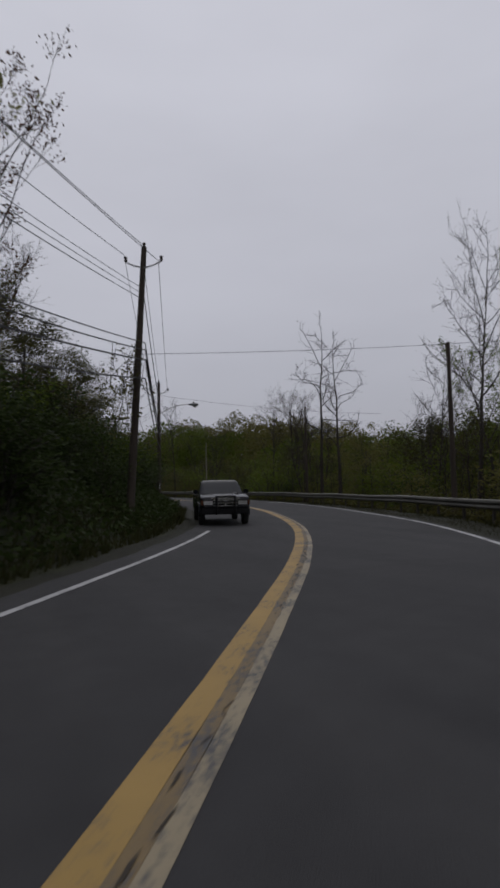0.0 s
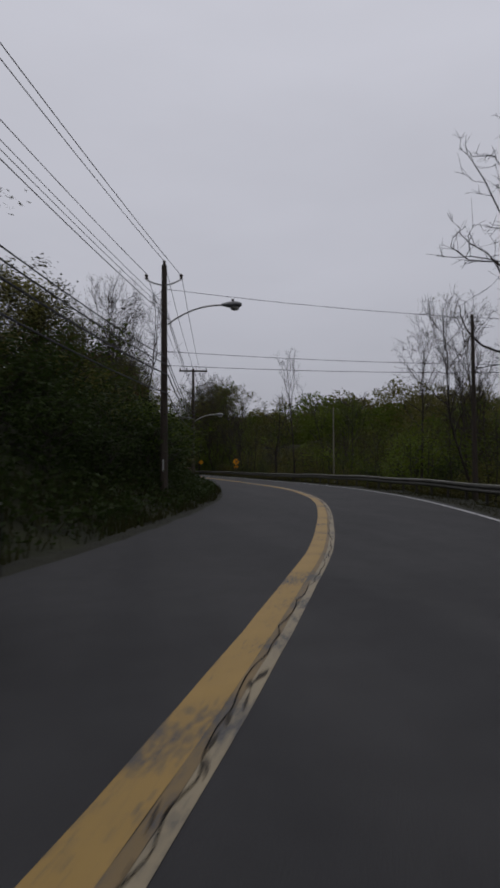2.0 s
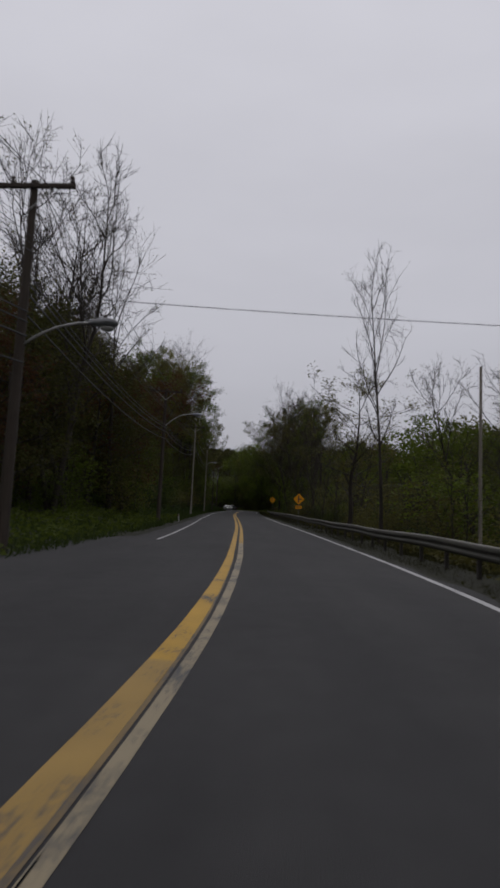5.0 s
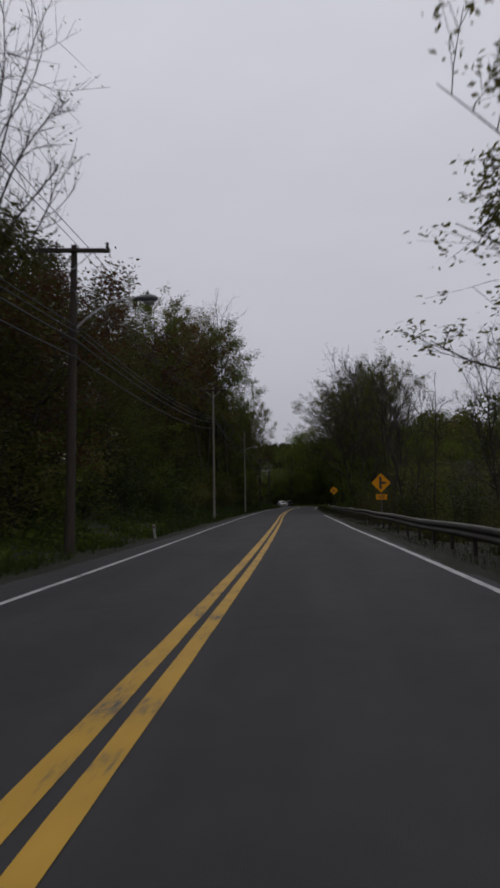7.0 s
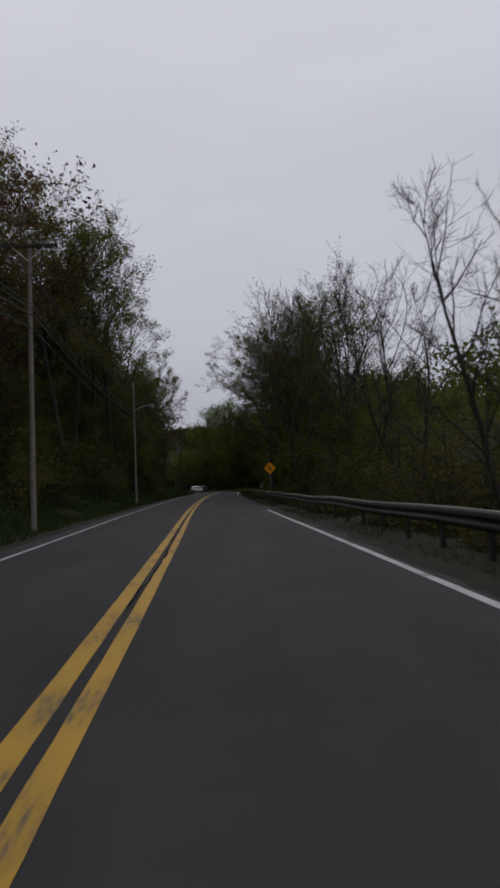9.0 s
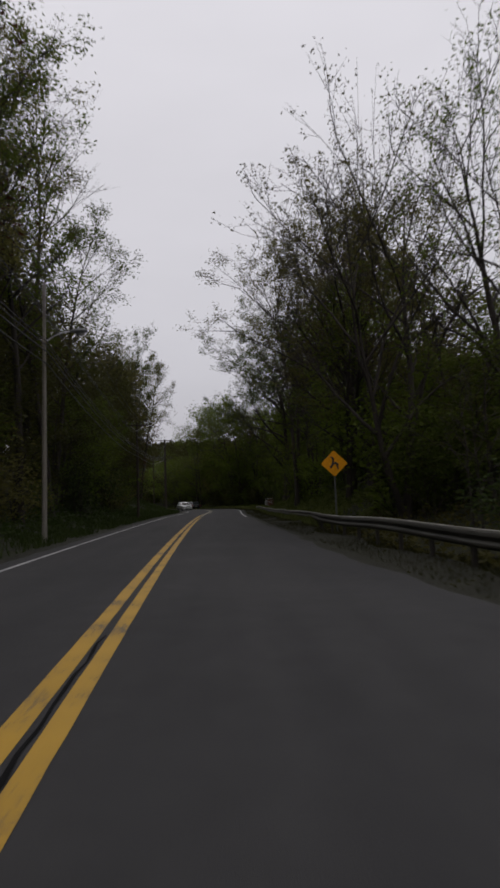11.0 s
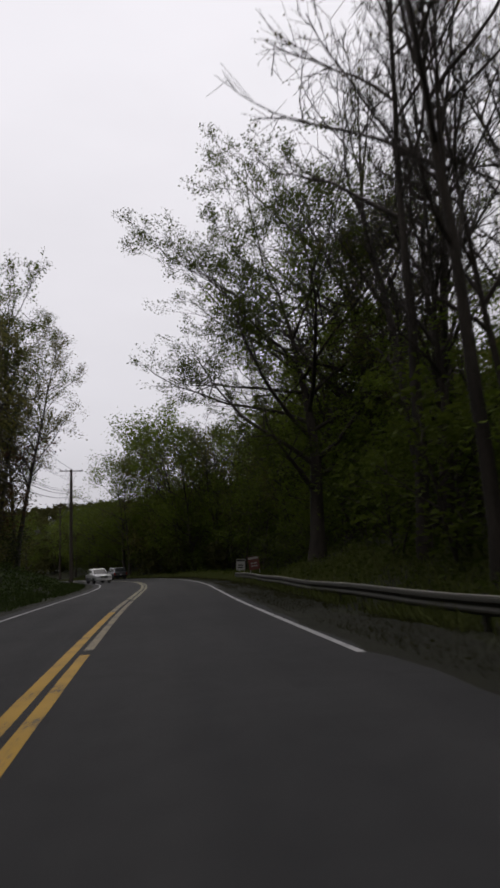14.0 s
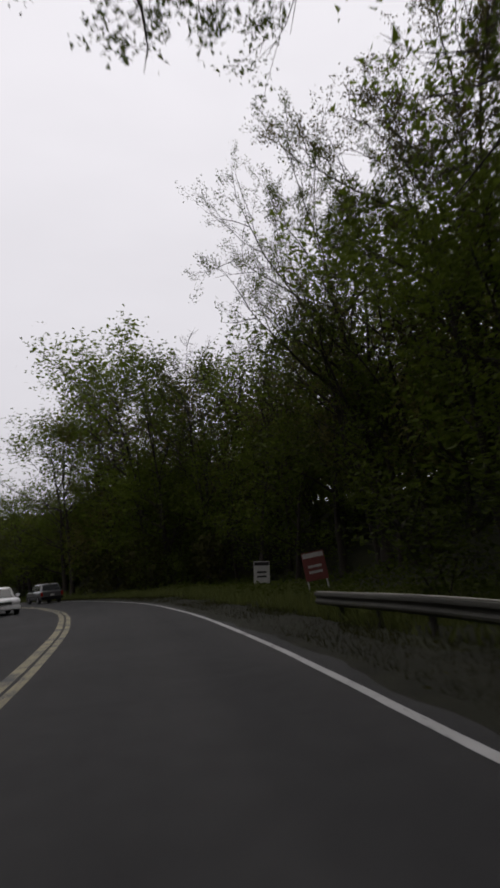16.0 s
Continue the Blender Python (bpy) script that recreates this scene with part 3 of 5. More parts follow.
for a, b, s in (((-16.7, 19, 5.95), (9, 17.3, 9.3), .25), ((-9.5, 37.9, 7.75), (9.5, 37.0, 7.2), .3), ((-9.5, 37.9, 5.5), (10, 37.6, 5.6), .2), ((-9.5, 37.9, 5.0), (9.5, 36.6, 5.2), .2),
                ((-6.1, 62.4, 6.25), (14.0, 61.0, 5.6), .15)):
    cable(a, b, s, .009, "thin service cable strung across the road")


# ---- road signs ----
def diamond(side, t=.004):
    h = side / math.sqrt(2)
    r = .05
    pts = []
    for cx, cz, a0 in ((h - r * 1.41, 0, -45), (0, h - r * 1.41, 45), (-h + r * 1.41, 0, 135), (0, -h + r * 1.41, 225)):
        for k in range(4):
            a = radians(a0 + 30 * k)
            pts.append((cx + r * math.cos(a), cz + r * math.sin(a)))
    return loft([[(x, -t, z) for x, z in pts], [(x, t, z) for x, z in pts]])


def slab(x0, x1, z0, z1, y=-.011, t=.003):
    return box(x0, x1, y - t, y + t, z0, z1)


def warning_sign(x, y, z, label, symbol, plaque=False):
    base = height_at(x, y) - .2
    s = thing("warning_sign", label, "road sign", "road signs", m=Matrix.Translation((x, y, 0)) @ Matrix.Rotation(radians(-2), 4, "Z"))
    v, f = join([box(-.03, .03, .02, .026, base, z + .45), box(-.03, -.024, .02, .05, base, z + .45), box(.024, .03, .02, .05, base, z + .45)])
    part("post", mesh_of("post", v, f, SIGN_BACK), s, "galvanised steel sign post")
    v, f = diamond(.74)
    plate = part("plate", mesh_of("plate", [p + Vector((0, 0, z)) for p in v], f, SIGN_YELLOW), s, "amber yellow diamond plate")
    for k, q in enumerate(symbol):
        part("symbol", mesh_of("symbol", [p + Vector((0, 0, z)) for p in q[0]], q[1], SIGN_BLACK), plate, "black symbol")
    if plaque:
        p = part("plaque", mesh_of("plaque", *box(-.29, .29, -.006, .004, z - .90, z - .62, .003), SIGN_YELLOW), s, "yellow plaque with small black writing")
        for k in range(2):
            part("writing", mesh_of("writing", *slab(-.2 + .03 * k, .2 - .03 * k, z - .73 - .1 * k, z - .69 - .1 * k), SIGN_BLACK), p)


warning_sign(4.4, 103.6, 2.29, "yellow diamond sign for a side road, with plaque", [slab(-.095, .035, -.33, .33), slab(.035, .28, -.06, .06)], True)
bent = [tube([(-.16, -.011, -.16), (-.05, -.011, -.02), (.05, -.011, .02), (.16, -.011, -.06)], .045, 6), tube([(-.06, -.011, 0), (-.03, -.011, .18), (-.12, -.011, .27)], .035, 6),
        tube([(.08, -.011, 0), (.15, -.011, -.22)], .03, 6)]
warning_sign(3.75, 146.1, 2.67, "yellow diamond warning sign with a black shape", bent)


def board_sign(x, y, w, h, z, tilt, mat, label, band):
    s = thing("yard_sign", label, "yard sign", m=Matrix.Translation((x, y, height_at(x, y))) @ pose(0, 0, 0, 0, tilt, -6))
    for q in (-w * .42, w * .42):
        part("post", mesh_of("post", *box(q - .03, q + .03, .01, .07, -.2, z + h * .5, .006), SIGN_WHITE), s)
    b = part("board", mesh_of("board", *box(-w / 2, w / 2, -.012, .01, z - h / 2, z + h / 2, .004), mat), s)
    part("band", mesh_of("band", *slab(-w * .46, w * .46, z + h * .30, z + h * .46, -.016, .003), band), b)
    for k in range(2):
        part("writing", mesh_of("writing", *slab(-w * .3, w * .3, z - h * (.05 + .2 * k), z + h * (.04 - .2 * k), -.016, .003), SIGN_BLACK if mat is SIGN_WHITE else SIGN_WHITE), b)


board_sign(8.3, 226.3, .95, 1.25, 1.05, 4, SIGN_WHITE, "white lawn sign with dark writing in the grass", SIGN_BLACK)
board_sign(8.0, 215.4, .95, 1.15, 1.35, -6, SIGN_RED, "red and white lawn sign, slightly tilted", SIGN_WHITE)
mk = thing("marker_post", "small white marker post on the verge", "marker post", m=Matrix.Translation((-5.85, 95.2, height_at(-5.85, 95.2))) @ pose(0, 0, 0, 0, -8, 0))
part("stake", mesh_of("stake", *box(-.05, .05, -.01, .01, -.1, .55, .004), SIGN_WHITE), mk)
part("reflector", mesh_of("reflector", *box(-.035, .035, -.016, -.011, .4, .5), SIGN_RED), mk)


# ---- plants ----
def tubes_np(segs, sides):
    """segs: list of (points array, radii array). Open tapered tubes, joined."""
    V, F, o = [], [], 0
    ang = np.arange(sides) * 2 * np.pi / sides
    ca, sa = np.cos(ang), np.sin(ang)
    for pts, rad in segs:
        t = np.gradient(pts, axis=0)
        t /= np.linalg.norm(t, axis=1)[:, None] + 1e-9
        ref = np.where(np.abs(t[:, 2:3]) > .9, np.array([[1.0, 0, 0]]), np.array([[0, 0, 1.0]]))
        ref = np.broadcast_to(ref[0], t.shape)
        u = np.cross(t, ref)
        u /= np.linalg.norm(u, axis=1)[:, None] + 1e-9
        w = np.cross(t, u)
        ring = pts[:, None] + rad[:, None, None] * (ca[None, :, None] * u[:, None] + sa[None, :, None] * w[:, None])
        n = len(pts)
        V.append(ring.reshape(-1, 3))
        i = (np.arange(n - 1)[:, None] * sides + np.arange(sides)[None]).ravel() + o
        j = (np.arange(n - 1)[:, None] * sides + (np.arange(sides)[None] + 1) % sides).ravel() + o
        F.append(np.stack([i, j, j + sides, i + sides], 1))
        o += n * sides
    return (np.concatenate(V), np.concatenate(F)) if V else (np.zeros((0, 3)), np.zeros((0, 4), int))


def quick_mesh(name, V, F, mat, smooth=False):
    me = bpy.data.meshes.new(name)
    me.vertices.add(len(V))
    me.vertices.foreach_set("co", np.asarray(V, np.float32).ravel())
    k = F.shape[1]
    me.loops.add(F.size)
    me.loops.foreach_set("vertex_index", F.astype(np.int32).ravel())
    me.polygons.add(len(F))
    me.polygons.foreach_set("loop_start", np.arange(0, F.size, k, dtype=np.int32))
    me.polygons.foreach_set("use_smooth", np.full(len(F), smooth))
    me.materials.append(mat)
    me.update(calc_edges=True)
    me.validate()
    return me


def leaves_np(rng, centres, size, flat=0.5, long=1.6, simple=False):
    """Small folded leaf blades at centres, or simpler pointed ones."""
    n = len(centres)
    a = rng.normal(size=(n, 3))
    a[:, 2] *= flat
    a /= np.linalg.norm(a, axis=1)[:, None]
    b = np.cross(a, rng.normal(size=(n, 3)))
    b /= np.linalg.norm(b, axis=1)[:, None]
    s = size * rng.uniform(.6, 1.35, (n, 1))
    if simple:
        V = np.stack([centres - a * s * .55 - b * s * .42, centres - a * s * .55 + b * s * .42, centres + a * s * .85], 1).reshape(-1, 3)
        return V, np.arange(3 * n).reshape(-1, 3)
    up = np.cross(a, b)
    p0, p2 = centres - a * s * long * .5, centres + a * s * long * .5
    p1, p3 = centres + b * s * .42 + up * s * .12, centres - b * s * .42 + up * s * .12
    V = np.stack([p0, p1, p2, p3], 1).reshape(-1, 3)
    return V, np.arange(4 * n).reshape(-1, 4)


def branch(rng, start, way, length, n, bend, up):
    way = way / np.linalg.norm(way)
    pts = [start]
    for _ in range(n):
        way = way + rng.normal(scale=bend, size=3) + np.array([0, 0, up])
        way /= np.linalg.norm(way)
        pts.append(pts[-1] + way * length / n)
    return np.array(pts)


def grow(seed, height, radius, crown=.35, spread=.38, limbs=16, twigs=6, sprays=5, leaf=0, leaf_size=.12, stems=1, lean=(0, 0), rise=55, fine=True, clump=.35, bend=.10, high=None, cone=False):
    """A tree: its trunk, its limbs and the places of its leaves."""
    rng = np.random.RandomState(seed)
    trunk, l1, l2, l3, spots = [], [], [], [], []
    for s in range(stems):
        tilt = np.array([lean[0], lean[1], 1.0])
        if stems > 1:
            a = 2 * np.pi * s / stems + rng.uniform(-.5, .5)
            tilt = tilt + np.array([np.cos(a), np.sin(a), 0]) * rng.uniform(.08, .28)
        h = height * (1 if s == 0 else rng.uniform(.7, .98))
        n = 12
        pts = branch(rng, np.array([rng.uniform(-.2, .2), rng.uniform(-.2, .2), -.4]) if stems > 1 else np.array([0, 0, -.4]), tilt, h + .4, n, .045, .015)
        rad = radius * (1 - np.linspace(0, 1, n + 1) ** .9 * .93) * (1 if s == 0 else .75)
        rad[0] *= 1.35
        trunk.append((pts, rad) if stems < 3 else (pts[::3], rad[::3]))
        for k in range(limbs):
            u = crown + (1 - crown) * ((k + rng.uniform(0, .8)) / limbs)
            u = min(u, .98)
            i = u * n
            p = pts[int(i)] * (1 - i % 1) + pts[min(int(i) + 1, n)] * (i % 1)
            az, el = k * 2.4 + rng.uniform(-.5, .5), radians(rise * rng.uniform(.6, 1.25))
            q0 = (u - crown) / (1 - crown)
            L = height * spread * (.38 + .72 * math.sin(math.pi * (.12 + .84 * q0))) * rng.uniform(.7, 1.2)
            if cone:
                L = height * spread * (1.3 - 1.02 * q0) * rng.uniform(.75, 1.1)
            b = branch(rng, p, np.array([np.cos(az) * np.cos(el), np.sin(az) * np.cos(el), np.sin(el)]), L, 6, bend, .05)
            r0 = radius * (1 - u * .9) * .5 + .012
            l1.append((b, np.linspace(r0, .016, 7)) if fine else (b[::2], np.linspace(r0, .016, 7)[::2]))
            for q in range(twigs):
                v = .25 + .75 * (q + rng.uniform(0, .9)) / twigs
                j = min(v * 6, 5.99)
                p2 = b[int(j)] * (1 - j % 1) + b[int(j) + 1] * (j % 1)
                w = b[min(int(j) + 1, 6)] - b[int(j)]
                w = w / np.linalg.norm(w) + rng.normal(scale=.65, size=3) + np.array([0, 0, .2])
                L2 = L * .42 * (1.15 - .6 * v) * rng.uniform(.6, 1.3)
                b2 = branch(rng, p2, w, L2, 3, bend * 1.6, .06)
                thin = np.linspace(max(.016, r0 * .34), .009, 4)
                l2.append((b2, thin) if fine else (b2[::3], thin[::3]))
                for _ in range(sprays):
                    x = rng.uniform(.2, 1) * 2.99
                    p3 = b2[int(x)] * (1 - x % 1) + b2[int(x) + 1] * (x % 1)
                    w3 = (b2[int(x) + 1] - b2[int(x)])
                    w3 = w3 / np.linalg.norm(w3) + rng.normal(scale=.6, size=3) + np.array([0, 0, .15])
                    b3 = branch(rng, p3, w3, L2 * rng.uniform(.3, .75) + .15, 2, bend * 2, .05)
                    if fine:
                        l3.append((b3[::2], np.array([.011, .006])))
                    for _ in range(leaf):
                        e = rng.uniform(0, 1)
                        spots.append(b3[1] * (1 - e) + b3[2] * e + rng.normal(scale=clump * .5, size=3))
    return trunk, l1, l2, l3, np.array(spots) if spots else np.zeros((0, 3)), rng


def plant(name, label, category, seed, bark, leaves, leaf_size=.12, group="", sides=(8, 5), simple=False, **kw):
    """A tree or bush as a thing with trunk, limbs and crown."""
    trunk, l1, l2, l3, spots, rng = grow(seed, **kw)
    ob = thing(name, label, category, group)
    part("trunk", quick_mesh("trunk", *tubes_np(trunk, sides[0]), bark, True), ob)
    V1, F1 = tubes_np(l1, sides[1])
    V2, F2 = tubes_np(l2 + l3, 3)
    part("framework", quick_mesh("framework", np.concatenate([V1, V2]), np.concatenate([F1, F2 + len(V1)]), bark, True), ob)
    if len(spots):
        part("crown", quick_mesh("crown", *leaves_np(rng, spots, leaf_size, simple=simple), leaves), ob)
    return ob


WOODS = "trees beside the road"
BARE = [plant("bare_tree", "tall bare tree with fine dark branches", "tree", 11 + k, BARK, LEAF_OLIVE, .08, WOODS, sides=(8, 4), height=18, radius=.2, crown=c, spread=sp, limbs=16, twigs=7, sprays=5, leaf=lf, stems=st, rise=62, clump=.2)
        for k, (c, sp, st, lf) in enumerate(((.35, .30, 1, 0), (.25, .26, 2, 0), (.30, .28, 2, 1), (.45, .34, 1, 1)))]
SPARSE = [plant("young_leaf_tree", "tall tree with thin new spring leaves", "tree", 31 + k, BARK, m, .12, WOODS, sides=(7, 4), height=17, radius=.2, crown=.28, spread=.32, limbs=15, twigs=5, sprays=4, leaf=11, stems=st, rise=48, clump=.4)
          for k, (m, st) in enumerate(((LEAF_OLIVE, 1), (LEAF_GREEN, 1), (LEAF_OLIVE, 2), (LEAF_RED, 1)))]
HIGH = plant("bare_tree", "very tall bare tree on the hillside", "tree", 301, BARK, LEAF_OLIVE, .1, WOODS, sides=(8, 4), height=33, radius=.34, crown=.62, spread=.27, limbs=18, twigs=7, sprays=5, leaf=0, stems=1, rise=58)
TALL = [plant("tall_leaf_tree", "very tall tree with a high crown of new leaves", "tree", 231 + k, BARK, m, .12, WOODS, sides=(7, 4), simple=True, height=22, radius=.26, crown=.36, spread=.25, limbs=19, twigs=5, sprays=4, leaf=26, stems=1,
              rise=45, clump=.5) for k, m in enumerate((LEAF_OLIVE, LEAF_GREEN))]
OVER = [plant("overhanging_tree", "tall tree with leafy limbs spread over the road", "tree", 131 + k, BARK, m, .09, WOODS, simple=True, height=18, radius=.40, crown=.22, spread=.52, limbs=24, twigs=8, sprays=5, leaf=44, stems=1,
              lean=(-.05, 0), rise=40, clump=.34) for k, m in enumerate((LEAF_OLIVE, LEAF_GREEN))]
FORK = [plant("forked_leaf_tree", "tall tree with steep forked limbs in young leaf", "tree", 171 + k, BARK, m, .115, WOODS, simple=True, height=17, radius=.26, crown=.20, spread=.46, limbs=13, twigs=7, sprays=4, leaf=6, stems=2,
              lean=(-.08, 0), rise=58, clump=.4) for k, m in enumerate((LEAF_OLIVE, LEAF_GREEN))]
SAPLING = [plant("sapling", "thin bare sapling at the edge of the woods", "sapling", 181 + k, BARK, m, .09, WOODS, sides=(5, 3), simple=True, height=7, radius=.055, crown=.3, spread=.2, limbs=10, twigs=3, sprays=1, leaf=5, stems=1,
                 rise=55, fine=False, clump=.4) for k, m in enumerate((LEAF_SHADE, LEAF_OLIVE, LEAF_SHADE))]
BACK = [plant("woodland_tree", "leafy tree deep in the woods", "tree", 61 + k, BARK, m, .205, WOODS, sides=(5, 3), simple=True, height=14, radius=.2, crown=.10, spread=.36, limbs=12, twigs=3, sprays=2, leaf=36, stems=1, rise=36, fine=False, clump=1.15)
        for k, m in enumerate((LEAF_GREEN, LEAF_OLIVE, LEAF_FRESH, LEAF_SHADE))]
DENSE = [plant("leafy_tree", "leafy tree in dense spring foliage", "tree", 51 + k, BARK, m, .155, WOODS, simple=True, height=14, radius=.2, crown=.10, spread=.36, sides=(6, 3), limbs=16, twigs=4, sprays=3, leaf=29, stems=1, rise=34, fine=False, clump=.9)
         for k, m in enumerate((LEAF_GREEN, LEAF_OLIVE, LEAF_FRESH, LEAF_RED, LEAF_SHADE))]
BUSH = [plant("bush", lab, "bush", 71 + k, BARK, m, .135, "bushes under the trees", simple=True, height=4.2, radius=.05, crown=.05, spread=.42, sides=(4, 3), limbs=6, twigs=3, sprays=1, leaf=24, stems=3, rise=45, fine=False, clump=.75)
        for k, (m, lab) in enumerate(((LEAF_DARK, "dark green bush on the wooded bank"), (LEAF_GREEN, "green bush with spring leaves"), (LEAF_OLIVE, "olive green bush with thin leaves"), (LEAF_FRESH, "fresh yellow-green bush in spring leaf")))]
DEAD = plant("dead_tree", "dead tree with broken bare limbs", "tree", 96, BARK, LEAF_OLIVE, .1, WOODS, height=16.5, radius=.17, crown=.36, spread=.22, limbs=15, twigs=5, sprays=2, leaf=0, stems=1, rise=48, bend=.28)
USED = set()


def put(ob, x, y, h_scale=1.0, turn=0.0, w_scale=None, sink=0.0, tilt=(0, 0)):
    w = h_scale if w_scale is None else w_scale
    m = Matrix.Translation((x, y, height_at(x, y) - sink)) @ pose(0, 0, 0, tilt[1], tilt[0], turn) @ Matrix.Diagonal((w, w, h_scale, 1))
    if ob.name not in USED:
        USED.add(ob.name)
        ob.matrix_basis = m
        return ob
    made = copy_thing(ob, Matrix())
    made.matrix_basis = m
    return made


def scatter(kinds, count, y0, y1, d0, d1, s0, s1, seed, gap=1.5, wide=1.0):
    rng = random.Random(seed)
    placed, tries = [], 0
    while len(placed) < count and tries < count * 30:
        tries += 1
        y, d = rng.uniform(y0, y1), rng.uniform(d0, d1)
        p = beside(y, d)
        if any((p[0] - q[0]) ** 2 + (p[1] - q[1]) ** 2 < gap * gap for q in placed):
            continue
        yy, dd = road_coords(p)
        if -5.6 < dd[0] < 7.0 or (208 < yy[0] < 236 and 0 < dd[0] < 14.5) or (yy[0] > 185 and -11.0 < dd[0] < 0):
            continue
        placed.append(p)
        s = rng.uniform(s0, s1)
        put(rng.choice(kinds), p[0], p[1], s, rng.uniform(0, 360), s * wide * rng.uniform(.85, 1.15))


def row(kinds, y0, y1, step, d0, d1, top, seed, base=14.0, wide=1.0):
    """Trees along the road whose tops reach the given height above the road."""
    rng = random.Random(seed)
    y = y0
    while y < y1:
        p = beside(y, rng.uniform(d0, d1))
        yy, dd = road_coords(p)
        if 208 < yy[0] < 234 and 0 < dd[0] < 14.5:
            y += step * .5
            continue
        if yy[0] > 185 and -13.2 < dd[0] < 0:
            p = beside(y, -13.2 - rng.uniform(0, 3))
        want = float(np.interp(y, *top)) * rng.uniform(.88, 1.06) - height_at(*p)
        s = max(.3, want / base)
        put(rng.choice(kinds), p[0], p[1], s, rng.uniform(0, 360), (.35 + .65 * s) * wide * rng.uniform(.85, 1.15))
        y += step * rng.uniform(.7, 1.3)


# single trees that stand out
put(HIGH, -15, 166, .88, 30)
put(HIGH, -18.5, 172, .88, 150)
put(BARE[0], 5.7, 75.6, .68, 20, .52)
put(SPARSE[0], 5.7, 83.6, .50, 100, .85)
for x, y, k, s, r in ((6.5, 176.6, 0, 1.2, 40), (7.4, 182.0, 3, 1.35, 0), (9.4, 185.0, 1, 1.4, 120), (12.0, 178.5, 2, 1.2, 260)):
    put(BARE[k], x, y, s, r, s * .95)
put(DENSE[2], 11.6, 200.5, 1.25, 60)
put(SPARSE[1], 6.9, 157.5, .68, 200, 1.0)
put(OVER[1], 13.4, 220, 1.02, 300, .8)
put(DEAD, 9.4, 114, .66, 70)
put(DEAD, 3.4, 37.0, .84, 20, .9)
put(DEAD, 5.0, 36.8, .82, 200, .95)
for x, y, k, s, r in ((-11.0, 80, 1, 1.0, 0), (-11.5, 83.5, 2, 1.1, 70), (-13.5, 86, 0, 1.05, 140), (-10.5, 91, 3, .95, 200), (-15, 92, 1, 1.0, 260), (-18.0, 100.5, 0, .9, 30), (-18, 96, 3, .95, 130),
                      (8.6, 97.5, 1, .52, 60), (12, 104, 2, .5, 10), (6.9, 118, 2, .5, 10), (7.4, 112, 1, .56, 200), (10, 131, 0, .74, 50),
                      (-1.0, 18.4, 3, .64, 40), (8.5, 30, 0, .62, 90), (11, 76, 2, .55, 0), (13, 78, 0, .6, 80), (6.5, 44, 2, .55, 30), (8.5, 48, 0, .5, 30), (7.8, 52, 3, .55, 110)):
    put(BARE[k], x, y, s, r)
for x, y, k, s, r in ((6.8, 147.0, 0, .88, 10), (10.2, 144.6, 1, .9, 100)):
    put(FORK[k], x, y, s, r)
for x, y, k, s, r in ((8.8, 155, 2, .72, 20), (9.8, 160, 0, .8, 140), (10.2, 150, 1, .66, 250)):
    put(DENSE[k], x, y, s, r)
put(OVER[0], 8.4, 157, .72, 300, 1.0)
put(OVER[1], 7.9, 195.8, 1.0, 240, 1.2)
for x, y, k, s, r in ((12.4, 196, 1, 1.1, 260), (16.5, 212, 0, .9, 20)):
    put(OVER[k], x, y, s, r)
for x, y, k, s, r in ((11.4, 159, 2, 1.1, 130), (10.0, 166, 1, 1.1, 220), (11.2, 171, 2, 1.1, 20), (11.8, 199, 1, 1.15, 150), (-21.8, 19.5, 3, .62, 10), (-24.6, 11.5, 0, .72, 200), (2.0, 19.5, 1, .55, 30), (0.5, 14.0, 0, .55, 80)):
    put(SPARSE[k], x, y, s, r)
for x, y, k, s, r in ((-11.8, 150, 0, 1.05, 0), (-11.6, 156, 1, 1.04, 60), (-11.6, 162, 0, 1.0, 120), (-13.0, 168, 1, .98, 200), (-14.5, 147, 1, 1.06, 10), (-12.0, 141, 0, 1.02, 80), (-13.4, 210, 0, .9, 90), (-14.2, 217, 1, .98, 140), (-13.8, 224, 0, 1.08, 280),
                      (-15.5, 232, 1, 1.1, 30), (-17, 228, 0, 1.1, 0), (-13.6, 134, 0, .96, 40), (-15.5, 126, 1, .84, 100), (-12.8, 146, 1, 1.02, 210)):
    put(TALL[k], x, y, s, r)

# left bank before the driveway
scatter([BUSH[0]], 32, 6, 44, -9.5, -6.2, .3, .6, 45, .7, 1.5)
scatter(BUSH[:2] + BUSH[:1], 40, -25, 58, -11, -6.6, .35, .85, 1, .9, 1.4)
scatter([BUSH[0], BUSH[0], BUSH[2]], 12, 36, 58, -10, -6.4, .4, .8, 41, 1.2, 1.5)
# mostly DENSE[4] here, the leaf copy with shade in its colour
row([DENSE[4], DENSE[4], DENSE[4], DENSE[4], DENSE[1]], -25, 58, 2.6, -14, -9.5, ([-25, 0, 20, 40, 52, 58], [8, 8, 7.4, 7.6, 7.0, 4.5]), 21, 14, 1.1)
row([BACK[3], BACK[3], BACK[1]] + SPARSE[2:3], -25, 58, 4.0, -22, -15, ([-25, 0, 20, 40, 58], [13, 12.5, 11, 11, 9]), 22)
scatter(BARE[2:] + SPARSE[:1], 9, -25, 30, -24, -14, .5, .7, 3, 3.0)
scatter([BUSH[3], BUSH[1], BUSH[2]], 24, 54, 96, -22, -8.6, .4, .85, 4, 1.2, 1.5)
row(DENSE[:1] + DENSE[2:], 62, 98, 4.0, -24, -13, ([62, 80, 98], [7, 9, 12]), 23)
